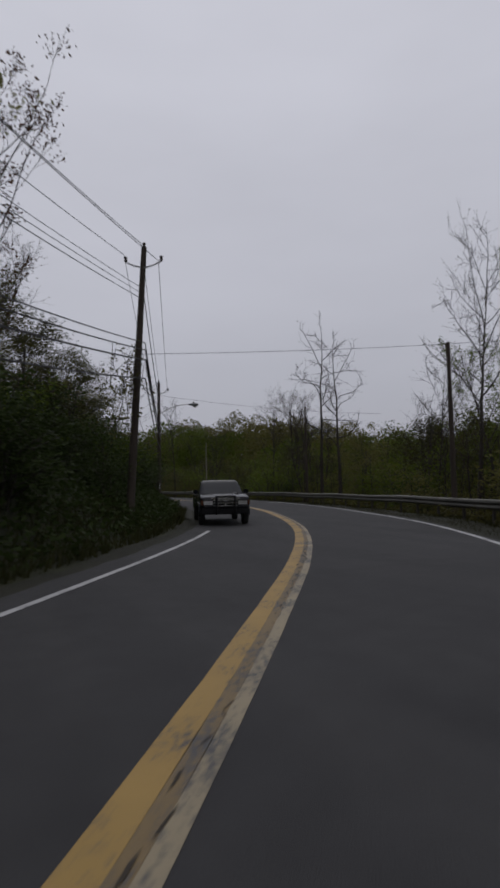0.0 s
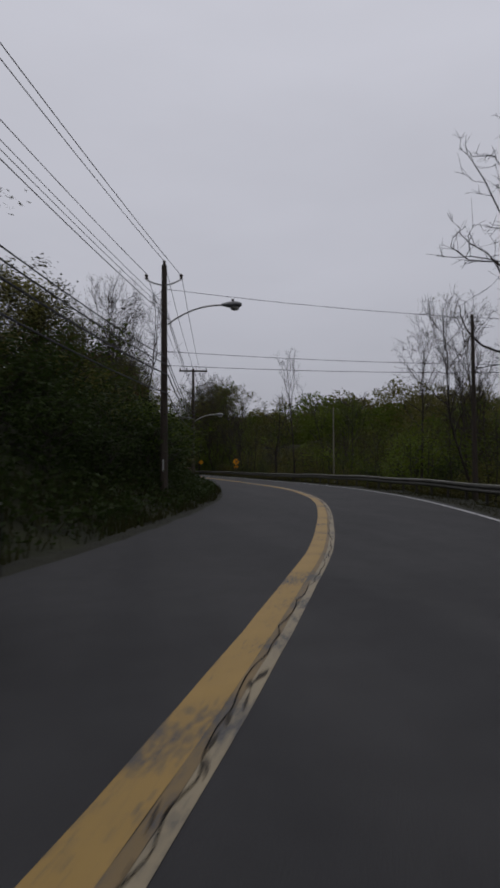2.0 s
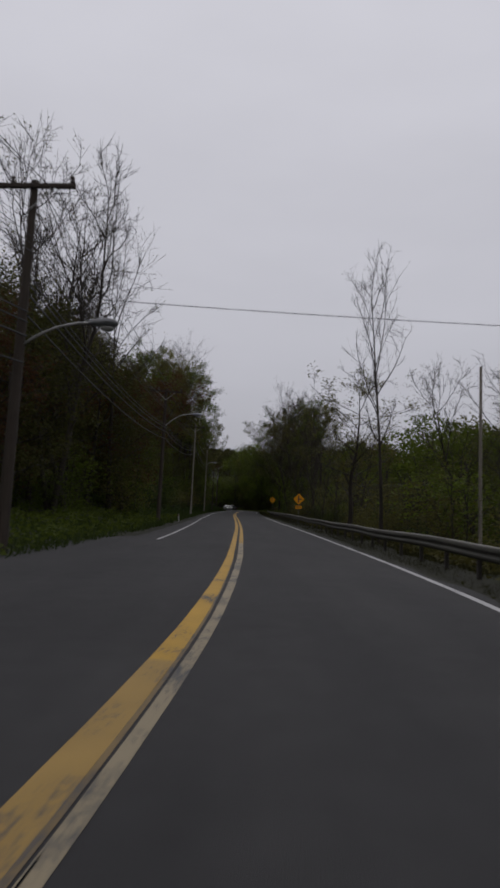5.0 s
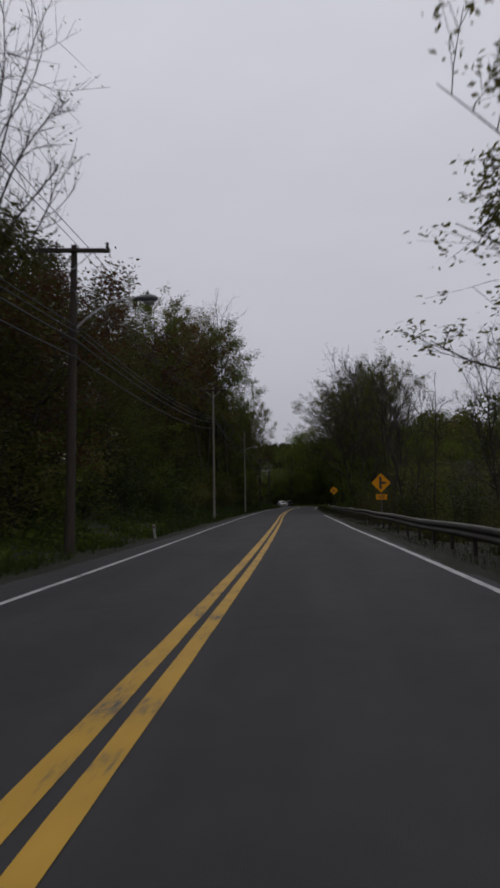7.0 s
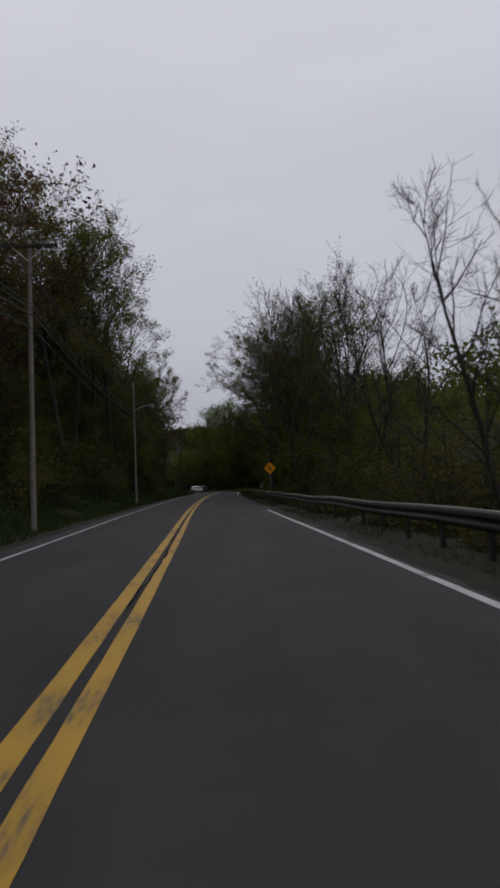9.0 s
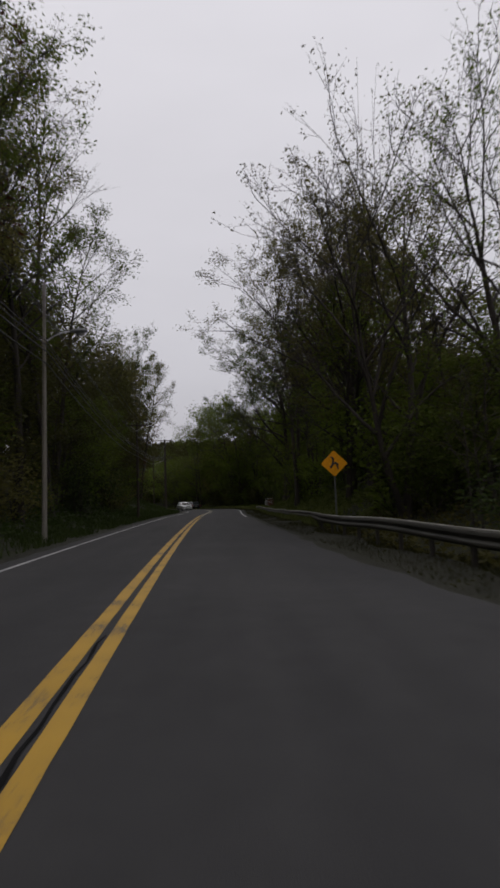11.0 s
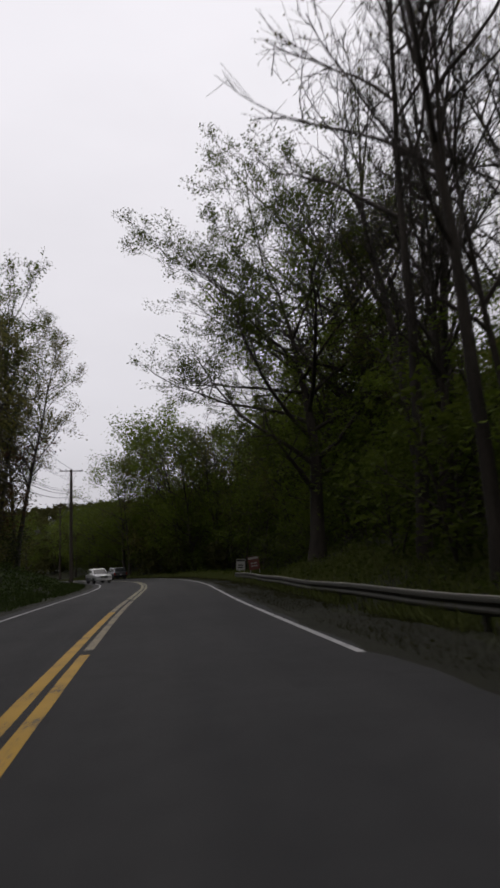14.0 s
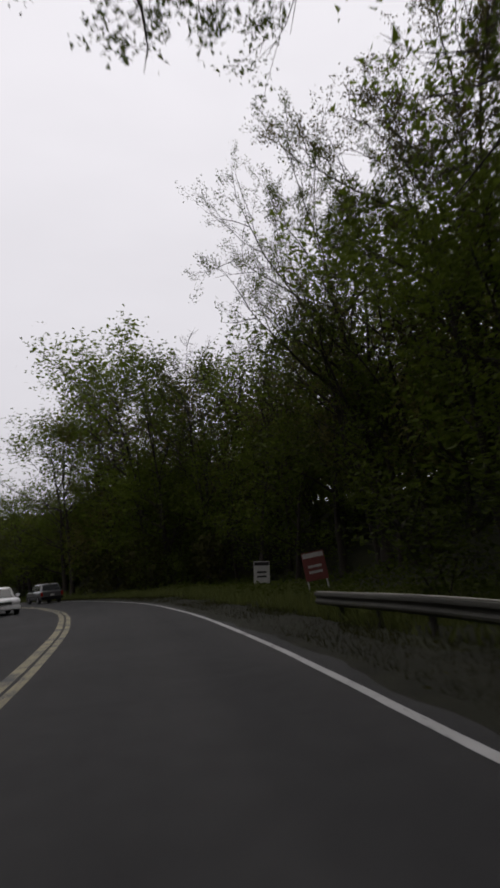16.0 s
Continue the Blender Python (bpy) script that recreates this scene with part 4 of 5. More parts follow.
row([DENSE[4], DENSE[3], DENSE[4]], 73, 98, 2.6, -15, -9.2, ([73, 80, 90, 98], [9, 12.5, 12, 11.5]), 42, 14, 1.1)
row([DENSE[4], DENSE[1], DENSE[3]], 82, 122, 3.0, -21, -15, ([82, 95, 110, 122], [14, 16, 17.5, 20]), 44, 14, 1.15)
scatter(BUSH[:1] + BUSH[2:3], 10, 188, 232, -14, -11.2, .6, 1.0, 43, 1.2, 1.3)
# left woods along the straight
scatter(BUSH[:3], 46, 90, 236, -10.4, -7.8, .4, .9, 5, 1.1, 1.3)
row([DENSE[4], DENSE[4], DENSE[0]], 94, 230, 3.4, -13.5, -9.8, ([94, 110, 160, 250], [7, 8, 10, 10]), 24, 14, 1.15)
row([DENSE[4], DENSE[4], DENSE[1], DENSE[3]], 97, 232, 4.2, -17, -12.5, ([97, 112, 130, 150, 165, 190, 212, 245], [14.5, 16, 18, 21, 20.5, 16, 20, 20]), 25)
row(SPARSE[:3] + DENSE[4:], 120, 234, 7.0, -18, -13, ([100, 112, 135, 150, 165, 185, 212, 246], [13, 15, 17, 25, 24, 19, 27, 27]), 26, 16)
row([BACK[3], BACK[1]], 96, 236, 4.0, -30, -19, ([96, 120, 160, 262], [19, 20, 24, 27]), 27)
# right valley
scatter([BUSH[1], BUSH[2], BUSH[3]], 60, -5, 150, 8.4, 20, .55, .95, 8, 1.3, 1.3)
row(SAPLING, -4, 140, 1.7, 7.3, 11, ([-4, 40, 85, 128, 150], [4.4, 4.4, 3.6, 4.0, 6.0]), 46, 7, .9)
scatter([BUSH[2], BUSH[0]], 34, -2, 140, 7.6, 9.6, .35, .6, 47, 1.2, 1.3)
row([DENSE[0], DENSE[1], DENSE[4], DENSE[4]], -4, 150, 3.6, 12, 20, ([-4, 40, 85, 108, 128, 150], [5.0, 5.2, 4.0, 3.3, 4.6, 8.5]), 28)
row(BACK[:3], -4, 150, 3.2, 20, 34, ([-4, 40, 90, 108, 128, 150], [6.5, 6.5, 4.8, 3.8, 5.0, 9.5]), 29)
scatter(BARE, 9, 10, 100, 11, 30, .4, .55, 10, 3.0)
# right bank further on
scatter([BUSH[1], BUSH[3], BUSH[3]], 42, 144, 262, 9.2, 16, .6, 1.2, 11, 1.4, 1.2)
row([DENSE[2], DENSE[0], DENSE[2], DENSE[2]], 138, 262, 3.8, 10.8, 15, ([138, 150, 160, 200, 240, 262], [5.5, 7.5, 9.5, 9.5, 12, 9]), 30, 14, 1.1)
row([BACK[2], BACK[2], BACK[1]], 138, 282, 4.2, 15, 24, ([138, 148, 160, 200, 240, 250, 282], [7, 9, 14, 15, 17, 13, 9]), 31)
row(SPARSE[:3] + DENSE[2:3], 192, 226, 4.6, 12, 20, ([145, 160, 200, 226], [12, 16, 16, 14]), 36, 16)
row(SPARSE + BARE[:3] + BARE[:2], 158, 262, 5.5, 10.5, 20, ([138, 160, 200, 225, 262], [17, 21, 23, 17, 22]), 32, 17)
row([DENSE[0], DENSE[2], DENSE[2], DENSE[1]], 229, 287, 3.0, 8.6, 14, ([229, 240, 247, 256, 287], [17, 20.5, 19, 12, 9]), 34, 14, 1.15)
row([BACK[0], BACK[2], BACK[1]], 200, 262, 2.6, 14, 24, ([200, 225, 245, 252, 262], [15, 16, 19, 15, 10]), 35, 14, 1.2)
row([BACK[0], BACK[2], BACK[1]], 215, 287, 2.8, 24, 44, ([215, 245, 258, 287], [19, 20, 13, 10]), 33, 14, 1.2)

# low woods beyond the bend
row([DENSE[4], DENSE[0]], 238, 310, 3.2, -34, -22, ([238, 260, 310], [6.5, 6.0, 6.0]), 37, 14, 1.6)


def far_woods(name, label, spots, leaf, seed, size=.5, blades=400):
    rng = np.random.RandomState(seed)
    C = []
    for x, y, h in spots:
        z = height_at(x, y)
        n = blades
        u = rng.uniform(0, 1, n) ** .6
        r = h * .32 * np.sin(np.pi * np.clip(u, .1, 1) ** 1.3) ** .6 * np.sqrt(rng.uniform(0, 1, n)) + .3
        a = rng.uniform(0, 2 * np.pi, n)
        C.append(np.stack([x + r * np.cos(a), y + r * np.sin(a), z + u * h + rng.normal(scale=.3, size=n)], 1))
    V, F = leaves_np(rng, np.concatenate(C), size, .7, 1.3, True)
    return tagged(new(name, quick_mesh(name, V, F, leaf)), label, "woods", kind="stuff")


def wood_spots(seed, n, test, h0, h1, x0=-150, x1=150, y0=-60, y1=360):
    rng = random.Random(seed)
    out = []
    P = np.array([(rng.uniform(x0, x1), rng.uniform(y0, y1)) for _ in range(n)])
    yy, dd = road_coords(P)
    for (x, y), a, d in zip(P, yy, dd):
        if test(a, d):
            out.append((x, y, rng.uniform(h0, h1)))
    return out


far_woods("far_woods", "wooded slope in spring green beyond the valley", wood_spots(1, 1150, lambda y, d: 32 < d < 165, 9, 13, -60, 210, -60, 180), LEAF_GREEN, 1, .5, 330)
far_woods("far_woods", "yellow-green woods beyond the valley", wood_spots(2, 420, lambda y, d: 30 < d < 165, 9, 13, -60, 210, -60, 180), LEAF_FRESH, 2, .5, 330)
far_woods("far_woods", "dark woods on the hillside behind the bank", wood_spots(3, 500, lambda y, d: -75 < d < (-26 if y < 225 else -46), 8, 13), LEAF_OLIVE, 3)
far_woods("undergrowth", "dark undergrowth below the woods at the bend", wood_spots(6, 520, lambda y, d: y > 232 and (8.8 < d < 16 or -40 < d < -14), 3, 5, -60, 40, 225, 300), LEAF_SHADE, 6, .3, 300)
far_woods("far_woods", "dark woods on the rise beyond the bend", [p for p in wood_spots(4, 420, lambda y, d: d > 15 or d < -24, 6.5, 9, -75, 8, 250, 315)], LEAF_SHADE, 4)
far_woods("far_woods", "dark green woods behind the roadside trees", wood_spots(5, 500, lambda y, d: 24 < d < 46 and y > 188, 9, 13, 10, 70, 180, 300), LEAF_OLIVE, 5)


far_woods("far_woods", "green woods behind the bank by the road", wood_spots(9, 300, lambda y, d: 30 < d < 48 and 118 < y < 205, 5, 8, 15, 90, 105, 225), LEAF_GREEN, 9, .4, 420)
far_woods("far_woods", "tall green woods on the rise behind the bank", wood_spots(10, 360, lambda y, d: 48 < d < 100, 14, 17, 40, 130, 125, 250), LEAF_OLIVE, 10, .45, 380)
far_woods("far_woods", "dark green woods on the hill far beyond the bend", wood_spots(8, 900, lambda y, d: True, 11, 17, -330, 160, 700, 930), LEAF_SHADE, 8, 1.7, 110)


def cover(name, label, y0, y1, d0, d1, count, mat, size, seed, category="undergrowth", lift=.3, blade=False):
    """Low plants over the ground beside the road."""
    rng = np.random.RandomState(seed)
    y, d = rng.uniform(y0, y1, count), rng.uniform(d0, d1, count)
    cx = np.interp(y, LINE[:, 1], LINE[:, 0]) + np.interp(y, LINE[:, 1], NORMAL[:, 0]) * d
    cy = y + np.interp(y, LINE[:, 1], NORMAL[:, 1]) * d
    patchy = np.sin(cx * 1.1 + 2 * np.sin(cy * .4)) + np.sin(cy * .9 + 1.5 * np.sin(cx * .7)) + rng.normal(scale=.8, size=count)
    keep = patchy > -.7
    cx, cy = cx[keep], cy[keep]
    z = ground_height(np.stack([cx, cy], 1))
    n = len(cx)
    if blade:
        a, h = rng.uniform(0, 2 * np.pi, n), size * rng.uniform(.5, 1.5, n)
        w, tip = h * .07, rng.normal(scale=.35, size=(n, 2)) * h[:, None]
        p0 = np.stack([cx - np.cos(a) * w, cy - np.sin(a) * w, z - .03], 1)
        p1 = np.stack([cx + np.cos(a) * w, cy + np.sin(a) * w, z - .03], 1)
        p2 = np.stack([cx + tip[:, 0], cy + tip[:, 1], z + h], 1)
        V, F = np.stack([p0, p1, p2], 1).reshape(-1, 3), np.arange(3 * n).reshape(-1, 3)
    else:
        V, F = leaves_np(rng, np.stack([cx, cy, z + rng.uniform(0, 1, n) ** 2 * lift], 1), size, .5, 1.3, True)
    return tagged(new(name, quick_mesh(name, V, F, mat)), label, category, kind="stuff")


cover("ivy", "dark ivy and weeds covering the steep bank", -25, 60, -13, -4.6, 110000, LEAF_DARK, .11, 1, "ivy", .6)
cover("grass", "grass along the foot of the bank", -25, 60, -6.6, -4.3, 18000, VERGE_GRASS, .28, 2, "grass", blade=True)
cover("weeds", "low green weeds beside the driveway", 56, 100, -16, -5.0, 22000, LEAF_GREEN, .13, 3, "weeds", .5)
cover("grass", "long grass on the verge below the woods", 60, 245, -8.4, -4.7, 42000, GRASS, .28, 4, "grass", blade=True)
cover("weeds", "dark undergrowth at the edge of the woods", 90, 250, -12, -6.6, 32000, LEAF_DARK, .14, 5, "weeds", .6)
cover("weeds", "weeds and brambles behind the guard rail", -15, 150, 6.0, 13, 46000, LEAF_OLIVE, .13, 6, "weeds", .55)
cover("grass", "short dull grass on the verge by the guard rail", -20, 262, 4.65, 7.0, 120000, VERGE_GRASS, .11, 17, "grass", blade=True)
cover("leaf_litter", "dead leaves on the verge by the guard rail", -20, 262, 4.6, 7.2, 12000, LEAF_SHADE, .06, 18, "leaf litter", .05)
cover("grass", "rough grass under the guard rail", -15, 150, 5.7, 7.2, 26000, VERGE_GRASS, .13, 7, "grass", blade=True)
cover("grass", "green grassy bank behind the guard rail", 148, 262, 6.4, 11, 60000, BANK_GRASS, .32, 8, "grass", blade=True)
cover("weeds", "weeds on the bank behind the guard rail", 148, 262, 8.0, 16, 40000, LEAF_GREEN, .13, 9, "weeds", .5)


# ---- vehicles ----
BLACK_PAINT = plain("black_car_paint", (0.006, 0.007, 0.010), 0.16, 0.0, 0.0)
BLACK_PAINT.node_tree.nodes["Principled BSDF"].inputs["Specular IOR Level"].default_value = 0.2
GREY_PAINT = plain("dark_grey_car_paint", (0.05, 0.052, 0.055), 0.3, 0.2, 1.0)
WHITE_PAINT = plain("white_car_paint", (0.62, 0.62, 0.62), 0.3, 0.0, 1.0)
CHROME = plain("chrome", (0.6, 0.6, 0.6), 0.15, 1.0)
RUBBER = plain("tyre_rubber", (0.014, 0.014, 0.014), 0.85)
ALLOY = plain("alloy_wheel", (0.32, 0.32, 0.33), 0.35, 0.8)
TRIM = plain("black_plastic_trim", (0.009, 0.009, 0.010), 0.7)
TRIM.node_tree.nodes["Principled BSDF"].inputs["Specular IOR Level"].default_value = 0.15
CAR_GLASS = plain("dark_car_glass", (0.010, 0.012, 0.013), 0.10, 0.0, 0.0)
CAR_GLASS.node_tree.nodes["Principled BSDF"].inputs["Specular IOR Level"].default_value = 0.3
LAMP_CLEAR = plain("clear_headlamp", (0.45, 0.45, 0.45), 0.12, 0.3, 1.0)
AMBER = plain("dark_amber_lens", (0.06, 0.018, 0.006), 0.2)
LAMP_RED = plain("red_tail_lamp", (0.25, 0.01, 0.008), 0.2, 0.0, 1.0)


def ring_yz(x, hw, z0, z1, r=.12, tuck=.06):
    """A rounded cross-section of a car body at x."""
    pts = []
    for cy, cz, a0 in ((hw - r, z1 - r, 0), (-hw + r, z1 - r, 90), (-hw + r + tuck, z0 + r, 180), (hw - r - tuck, z0 + r, 270)):
        for k in range(4):
            a = radians(a0 + 30 * k)
            pts.append((x, cy + r * math.cos(a), cz + r * math.sin(a)))
    return pts


def pane(a, b, c, d, out=.006):
    """A flat glass pane with thickness from four corners."""
    a, b, c, d = (Vector(p) for p in (a, b, c, d))
    n = (b - a).cross(d - a).normalized()
    return [p + n * out for p in (a, b, c, d)] + [p - n * .01 for p in (a, b, c, d)], [(0, 1, 2, 3), (7, 6, 5, 4), (0, 4, 5, 1), (1, 5, 6, 2), (2, 6, 7, 3), (3, 7, 4, 0)]


def wheel(parent, x, y, r, w, side):
    prof = [(-w, r * .62), (-w, r * .88), (-w * .8, r * .98), (-w * .4, r), (w * .4, r), (w * .8, r * .98), (w, r * .88), (w, r * .62)]
    n = 24
    rings = [[(x + q * math.sin(2 * math.pi * k / n), y + o, r + q * math.cos(2 * math.pi * k / n)) for o, q in prof] for k in range(n)]
    m = len(prof)
    V = [p for g in rings for p in g]
    F = [(k * m + j, k * m + j + 1, ((k + 1) % n) * m + j + 1, ((k + 1) % n) * m + j) for k in range(n) for j in range(m - 1)]
    hub = part("wheel", mesh_of("wheel", V, F, RUBBER, True), parent)
    o = y + side * w * .55
    pieces = [tube([(x, y - w * .7, r), (x, o - side * .03, r)], r * .63, 20)]
    for k in range(5):
        a = 2 * math.pi * k / 5
        pieces.append(tube([(x + .05 * math.sin(a), o, r + .05 * math.cos(a)), (x + r * .6 * math.sin(a), o + side * .01, r + r * .6 * math.cos(a))], [.05, .035], 5))
    pieces.append(tube([(x, o - side * .02, r), (x, o + side * .03, r)], r * .17, 10))
    part("rim", mesh_of("rim", *join(pieces), ALLOY), hub, "grey alloy rim")
    arch = [[(x + (r + g) * math.cos(a), y + side * (w * .2 + t), r + (r + g) * math.sin(a)) for g, t in ((.02, .02), (.09, .02), (.09, -.1), (.02, -.1))] for a in [math.pi * k / 12 for k in range(13)]]
    part("wheel_arch", mesh_of("wheel_arch", *loft(arch), TRIM, True), parent)


def vehicle(name, label, category, paint, x, y, heading, L, W, H, sill, belt, hood, cab, wheels, r, bed=None, size=1.0):
    """cab: back and front at the belt, back and front at the roof."""
    car = thing(name, label, category, "vehicles on the road", m=Matrix.Translation((x, y, 0)) @ Matrix.Rotation(radians(heading), 4, "Z") @ Matrix.Scale(size, 4))
    hw, f = W / 2, L / 2
    back = bed if bed is not None else -f
    rings = [ring_yz(back, hw * (.94 if bed is None else 1), sill + .12, belt - .06), ring_yz(back + .15, hw, sill, belt), ring_yz(cab[1] - .3, hw, sill, belt),
             ring_yz(cab[1] + .1, hw, sill, belt), ring_yz((cab[1] + f) / 2, hw, sill, (belt + hood) / 2 + .03), ring_yz(f - .35, hw * .99, sill, hood), ring_yz(f - .08, hw * .95, sill + .05, hood - .06),
             ring_yz(f, hw * .88, sill + .12, hood - .16)]
    part("body", mesh_of("body", *loft(rings), paint, True), car)
    top, bot = hw * .76, hw * .93
    rr = [[(cab[0], bot, belt - .03), (cab[1], bot, belt - .03), (cab[1], -bot, belt - .03), (cab[0], -bot, belt - .03)]]
    xm = [cab[0] * .3 + cab[2] * .7, cab[1] * .3 + cab[3] * .7]
    def rounded(x0, x1, w, z, c=.14):
        return [(x0 + c, w, z), (x1 - c, w, z), (x1 - c * .3, w - c * .3, z), (x1, w - c, z), (x1, -w + c, z), (x1 - c * .3, -w + c * .3, z), (x1 - c, -w, z), (x0 + c, -w, z), (x0 + c * .3, -w + c * .3, z), (x0, -w + c, z), (x0, w - c, z), (x0 + c * .3, w - c * .3, z)]
    cabin = [rounded(cab[0], cab[1], bot, belt - .05), rounded(xm[0], xm[1], bot * .3 + top * .7, belt * .3 + (H - .08) * .7), rounded(cab[2], cab[3], top, H - .07), rounded(cab[2] + .06, cab[3] - .08, top - .07, H - .015), rounded(cab[2] + .3, cab[3] - .3, top - .3, H)]
    part("cabin", mesh_of("cabin", *loft(cabin), paint, True), car)
    def at(u, v, side):
        """A point on the cabin's side: u from back to front, v from belt to roof."""
        x0, x1 = cab[0] + (cab[2] - cab[0]) * v, cab[1] + (cab[3] - cab[1]) * v
        return (x0 + (x1 - x0) * u, side * (bot + (top - bot) * v + .012), belt + (H - .08 - belt) * v)
    cuts = [(.08, .44), (.50, .90)] if cab[1] - cab[0] < 2.2 else [(.06, .30), (.34, .62), (.66, .93)]
    for side in (1, -1):
        for u0, u1 in cuts:
            c = [at(u0, .10, side), at(u1, .10, side), at(u1, .88, side), at(u0, .88, side)]
            part("side_window", mesh_of("side_window", *pane(*(c if side < 0 else c[::-1])), CAR_GLASS), car)
        part("door_handle", mesh_of("door_handle", *box(cab[0] + .35, cab[0] + .55, side * hw - .01, side * hw + .02, belt - .2, belt - .16, .006), TRIM), car)
        part("trim_strip", mesh_of("trim_strip", *box(wheels[0] + r + .15, wheels[1] - r - .15, side * hw - .01, side * hw + .012, belt - .42, belt - .38, .004), CHROME if bed is not None else TRIM), car)
        m = part("mirror", mesh_of("mirror", *box(cab[1] - .32, cab[1] - .16, side * (hw + .06) - .11, side * (hw + .06) + .11, belt + .02, belt + .2, .04), paint), car)
        h0 = hood - .20
        part("headlight", mesh_of("headlight", *box(f - .2, f + .02, side * hw * .68 - .2, side * hw * .68 + .2, h0 - .17, h0 + .02, .03), LAMP_CLEAR), car)
        part("tail_light", mesh_of("tail_light", *box(-f - .012, -f + .1, side * hw * .86 - .1, side * hw * .86 + .1, belt - .38, belt - .06, .02), LAMP_RED), car)
    def across(v0, v1, end, w):
        i, j = (1, 3) if end > 0 else (0, 2)
        def q(v, s):
            return (cab[i] + (cab[j] - cab[i]) * v + end * .012, s * w * (bot + (top - bot) * v), belt + (H - .08 - belt) * v)
        c = [q(v0, -1), q(v0, 1), q(v1, 1), q(v1, -1)]
        return pane(*(c if end > 0 else c[::-1]))
    part("windscreen", mesh_of("windscreen", *across(.05, .93, 1, .86), CAR_GLASS), car)
    part("rear_window", mesh_of("rear_window", *across(.12, .9, -1, .82), CAR_GLASS), car)
    part("bumper", mesh_of("bumper", *box(f - .12, f + .07, -hw * .95, hw * .95, sill + .02, sill + .26, .05), TRIM if bed is not None else paint), car)
    part("rear_bumper", mesh_of("rear_bumper", *box(-f - .07, -f + .12, -hw * .95, hw * .95, sill + .02, sill + .24, .05), TRIM), car)
    g = part("grille", mesh_of("grille", *box(f - .05, f + .012, -hw * .5, hw * .5, hood - .42, hood - .15, .02), TRIM), car)
    for k in range(3):
        part("grille_bar", mesh_of("grille_bar", *box(f, f + .045, -hw * .48, hw * .48, hood - .42 + .11 * k, hood - .375 + .11 * k, .008), CHROME), g)
    part("number_plate", mesh_of("number_plate", *box(-f - .085, -f - .07, -.16, .16, sill + .3, sill + .45), SIGN_WHITE), car)
    for wx in wheels:
        for side in (1, -1):
            wheel(car, wx, side * (hw - .12), r, .12, side)
    if bed is not None:
        for side in (1, -1):
            part("bed_side", mesh_of("bed_side", *box(-f, bed + .02, side * (hw - .04) - .04, side * (hw - .04) + .04, sill + .1, belt - .01, .03), paint), car)
        part("tailgate", mesh_of("tailgate", *box(-f, -f + .07, -hw + .06, hw - .06, sill + .1, belt - .01, .02), paint), car)
        part("bed_floor", mesh_of("bed_floor", *box(-f + .04, bed + .02, -hw + .06, hw - .06, sill + .1, sill + .2), TRIM), car)
    return car


heading = math.degrees(math.atan2(-.945, -.33))
truck = vehicle("pickup_truck", "black pickup truck with chrome grille in the oncoming lane", "pickup truck", BLACK_PAINT, -13.1, 20.4, heading, 5.2, 2.0, 1.8, .42, 1.2, 1.17, (-.75, 1.1, -.5, .4), (-1.68, 1.7), .37, -.6, .89)
part("grille_frame", mesh_of("grille_frame", *join([box(2.585, 2.65, -.56, .56, 1.03, 1.09, .015), box(2.585, 2.65, -.56, .56, .72, .76, .012), box(2.585, 2.65, -.035, .035, .74, 1.05, .01)]), CHROME), truck, "bright chrome grille frame")
guard = [tube([(2.62, q, .45), (2.78, q, .55), (2.80, q, .95), (2.74, q, 1.16)], .035, 8) for q in (-.36, .36)]
guard += [tube([(2.66, -.86, .74), (2.78, -.42, .74), (2.78, .42, .74), (2.66, .86, .74)], .026, 8), tube([(2.76, -.36, 1.14), (2.76, .36, 1.14)], .03, 8), tube([(2.79, -.36, .92), (2.79, .36, .92)], .022, 8)]
part("grille_guard", mesh_of("grille_guard", *join(guard), TRIM, True), truck, "black tubular grille guard")
part("hood_bulge", mesh_of("hood_bulge", *loft([[(x, -w, z - .05), (x, -w * .8, z), (x, w * .8, z), (x, w, z - .05)] for x, w, z in ((1.15, .62, 1.225), (1.7, .56, 1.235), (2.2, .5, 1.215), (2.42, .44, 1.165))]), BLACK_PAINT, True), truck)
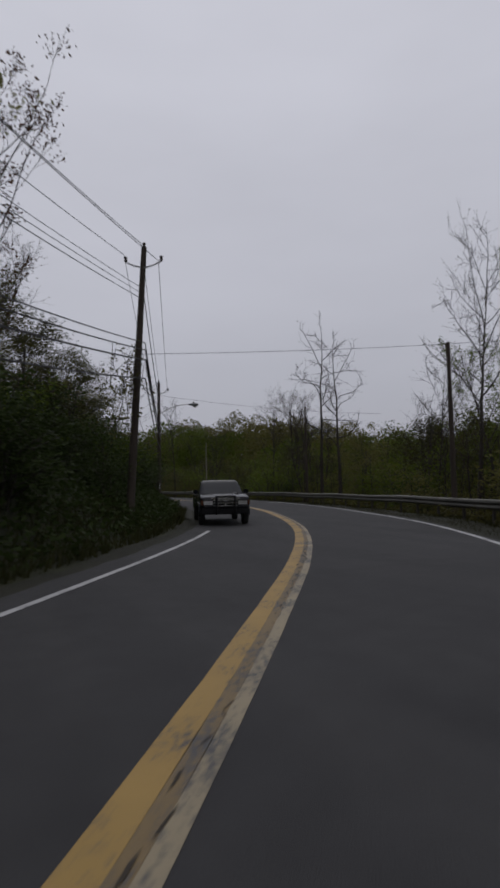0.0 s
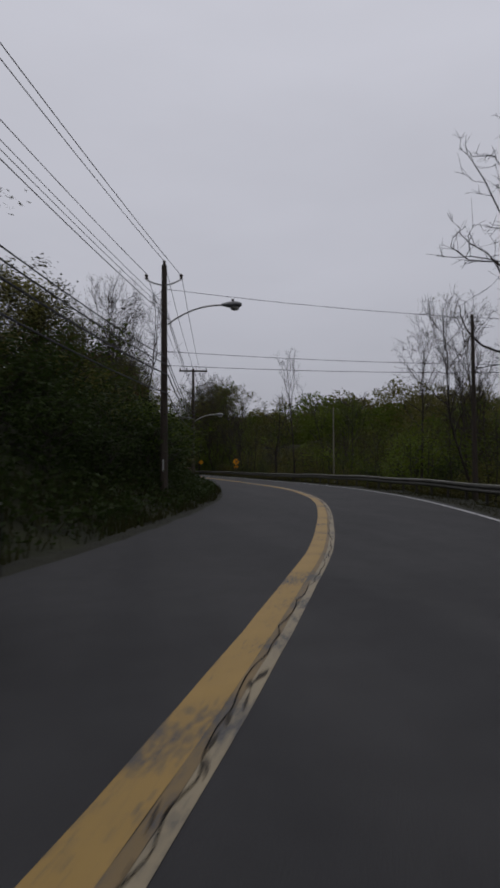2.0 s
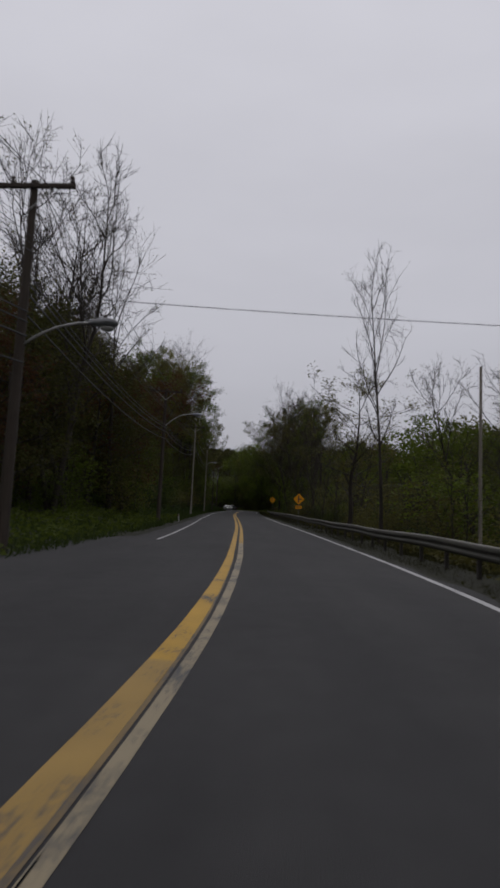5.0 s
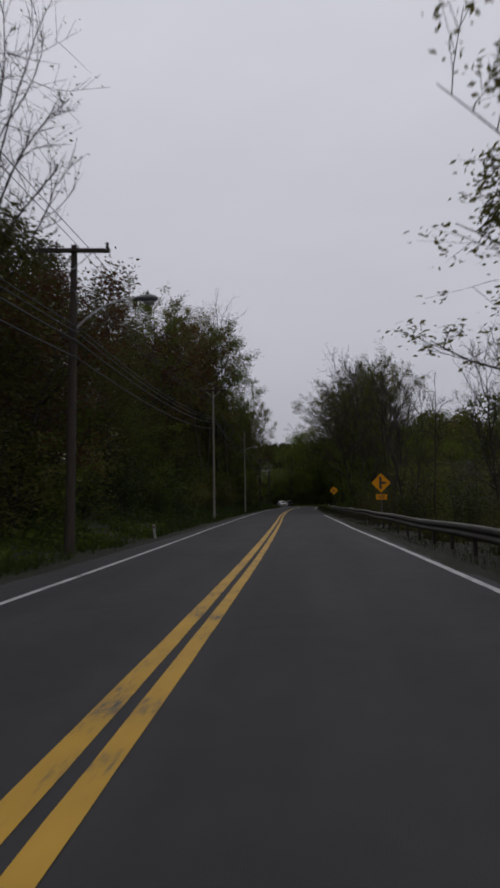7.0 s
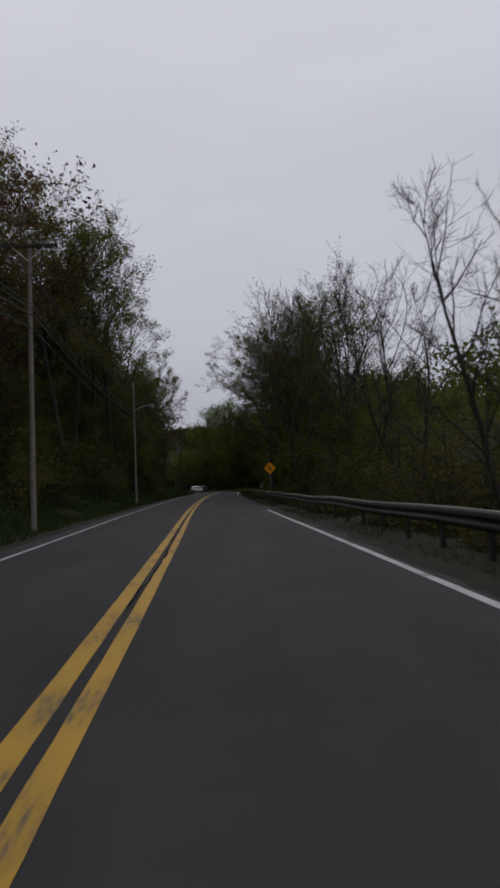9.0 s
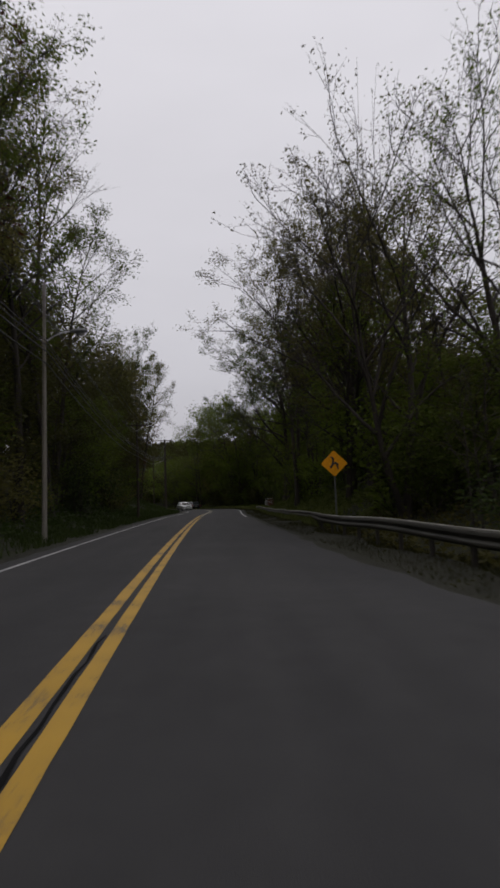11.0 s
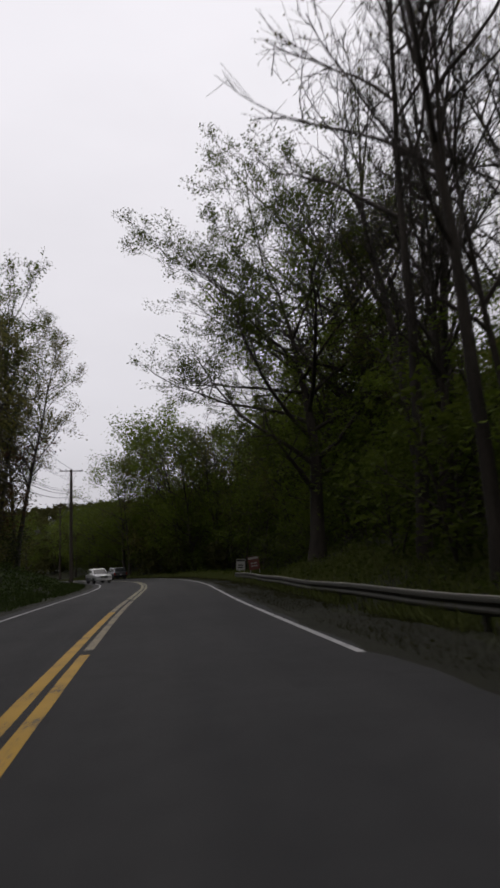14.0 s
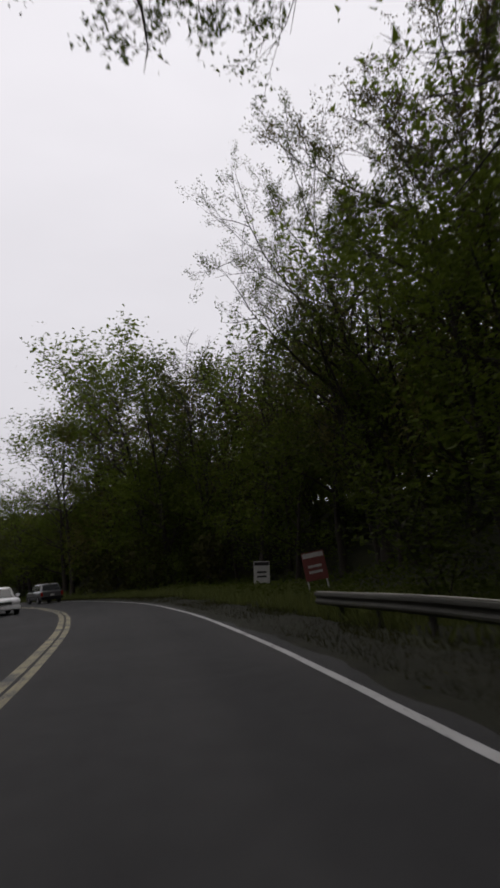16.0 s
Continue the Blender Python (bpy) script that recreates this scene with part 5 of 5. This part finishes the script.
for side in (1, -1):
    for z in (.82, .89, .96):
        part("headlight_bar", mesh_of("headlight_bar", *box(2.60, 2.635, side * .68 - .19, side * .68 + .19, z - .012, z + .012, .004), CHROME), truck)
    part("turn_signal", mesh_of("turn_signal", *box(2.50, 2.60, side * .91 - .05, side * .91 + .05, .80, .98, .015), AMBER), truck, "dark amber corner lamp")
    # pale cap added for the bright reflection along the bed's top
    part("bed_rail", mesh_of("bed_rail", *box(-2.58, -.62, side * .96 - .045, side * .96 + .045, 1.185, 1.215, .012), STEEL), truck, "pale metal bed rail cap in place of a reflection")
    part("flare", mesh_of("flare", *loft([[(1.7 + (.37 + g) * math.cos(a), side * (1.0 + t), .37 + (.37 + g) * math.sin(a)) for g, t in ((.05, -.02), (.07, .035), (.17, .02), (.19, -.03))] for a in [math.pi * k / 14 for k in range(15)]]), BLACK_PAINT, True), truck)
part("inspection_sticker", mesh_of("inspection_sticker", *box(1.06, 1.075, .50, .64, 1.24, 1.275), SIGN_WHITE), truck, "small pale sticker behind the glass")
vehicle("estate_car", "white estate car standing in the oncoming lane", "car", WHITE_PAINT, -6.5, 228.6, -72, 4.5, 1.8, 1.52, .28, .92, .88, (-2.1, .95, -1.7, .2), (-1.35, 1.38), .32)
vehicle("hatchback_car", "dark grey car driving ahead round the bend", "car", GREY_PAINT, -5.6, 243.5, 112, 4.3, 1.8, 1.55, .28, .95, .92, (-2.0, .95, -1.65, .25), (-1.3, 1.32), .32)

# ---- vines on the first pole ----
vine = thing("hanging_vine", "tangle of vines hanging on the utility pole", "vine", m=Matrix.Translation((-16.9, 18.9, 0)))
v_rng = np.random.RandomState(5)
strand = []
for k in range(26):
    a, r = v_rng.uniform(0, 6.28), v_rng.uniform(.1, .75)
    top = np.array([-.25 + r * np.cos(a) * 1.0, r * np.sin(a), v_rng.uniform(4.6, 6.4)])
    strand.append((branch(v_rng, top, np.array([v_rng.normal() * .3, v_rng.normal() * .3, -1.0]), v_rng.uniform(.8, 2.6), 5, .18, -.1), np.linspace(.014, .005, 6)))
part("stem", quick_mesh("stem", *tubes_np(strand, 3), BARK), vine)
v_spots = np.concatenate([p for p, _ in strand for _ in range(3)]) + v_rng.normal(scale=.12, size=(26 * 18, 3))
part("foliage", quick_mesh("foliage", *leaves_np(v_rng, v_spots, .08), LEAF_OLIVE), vine)
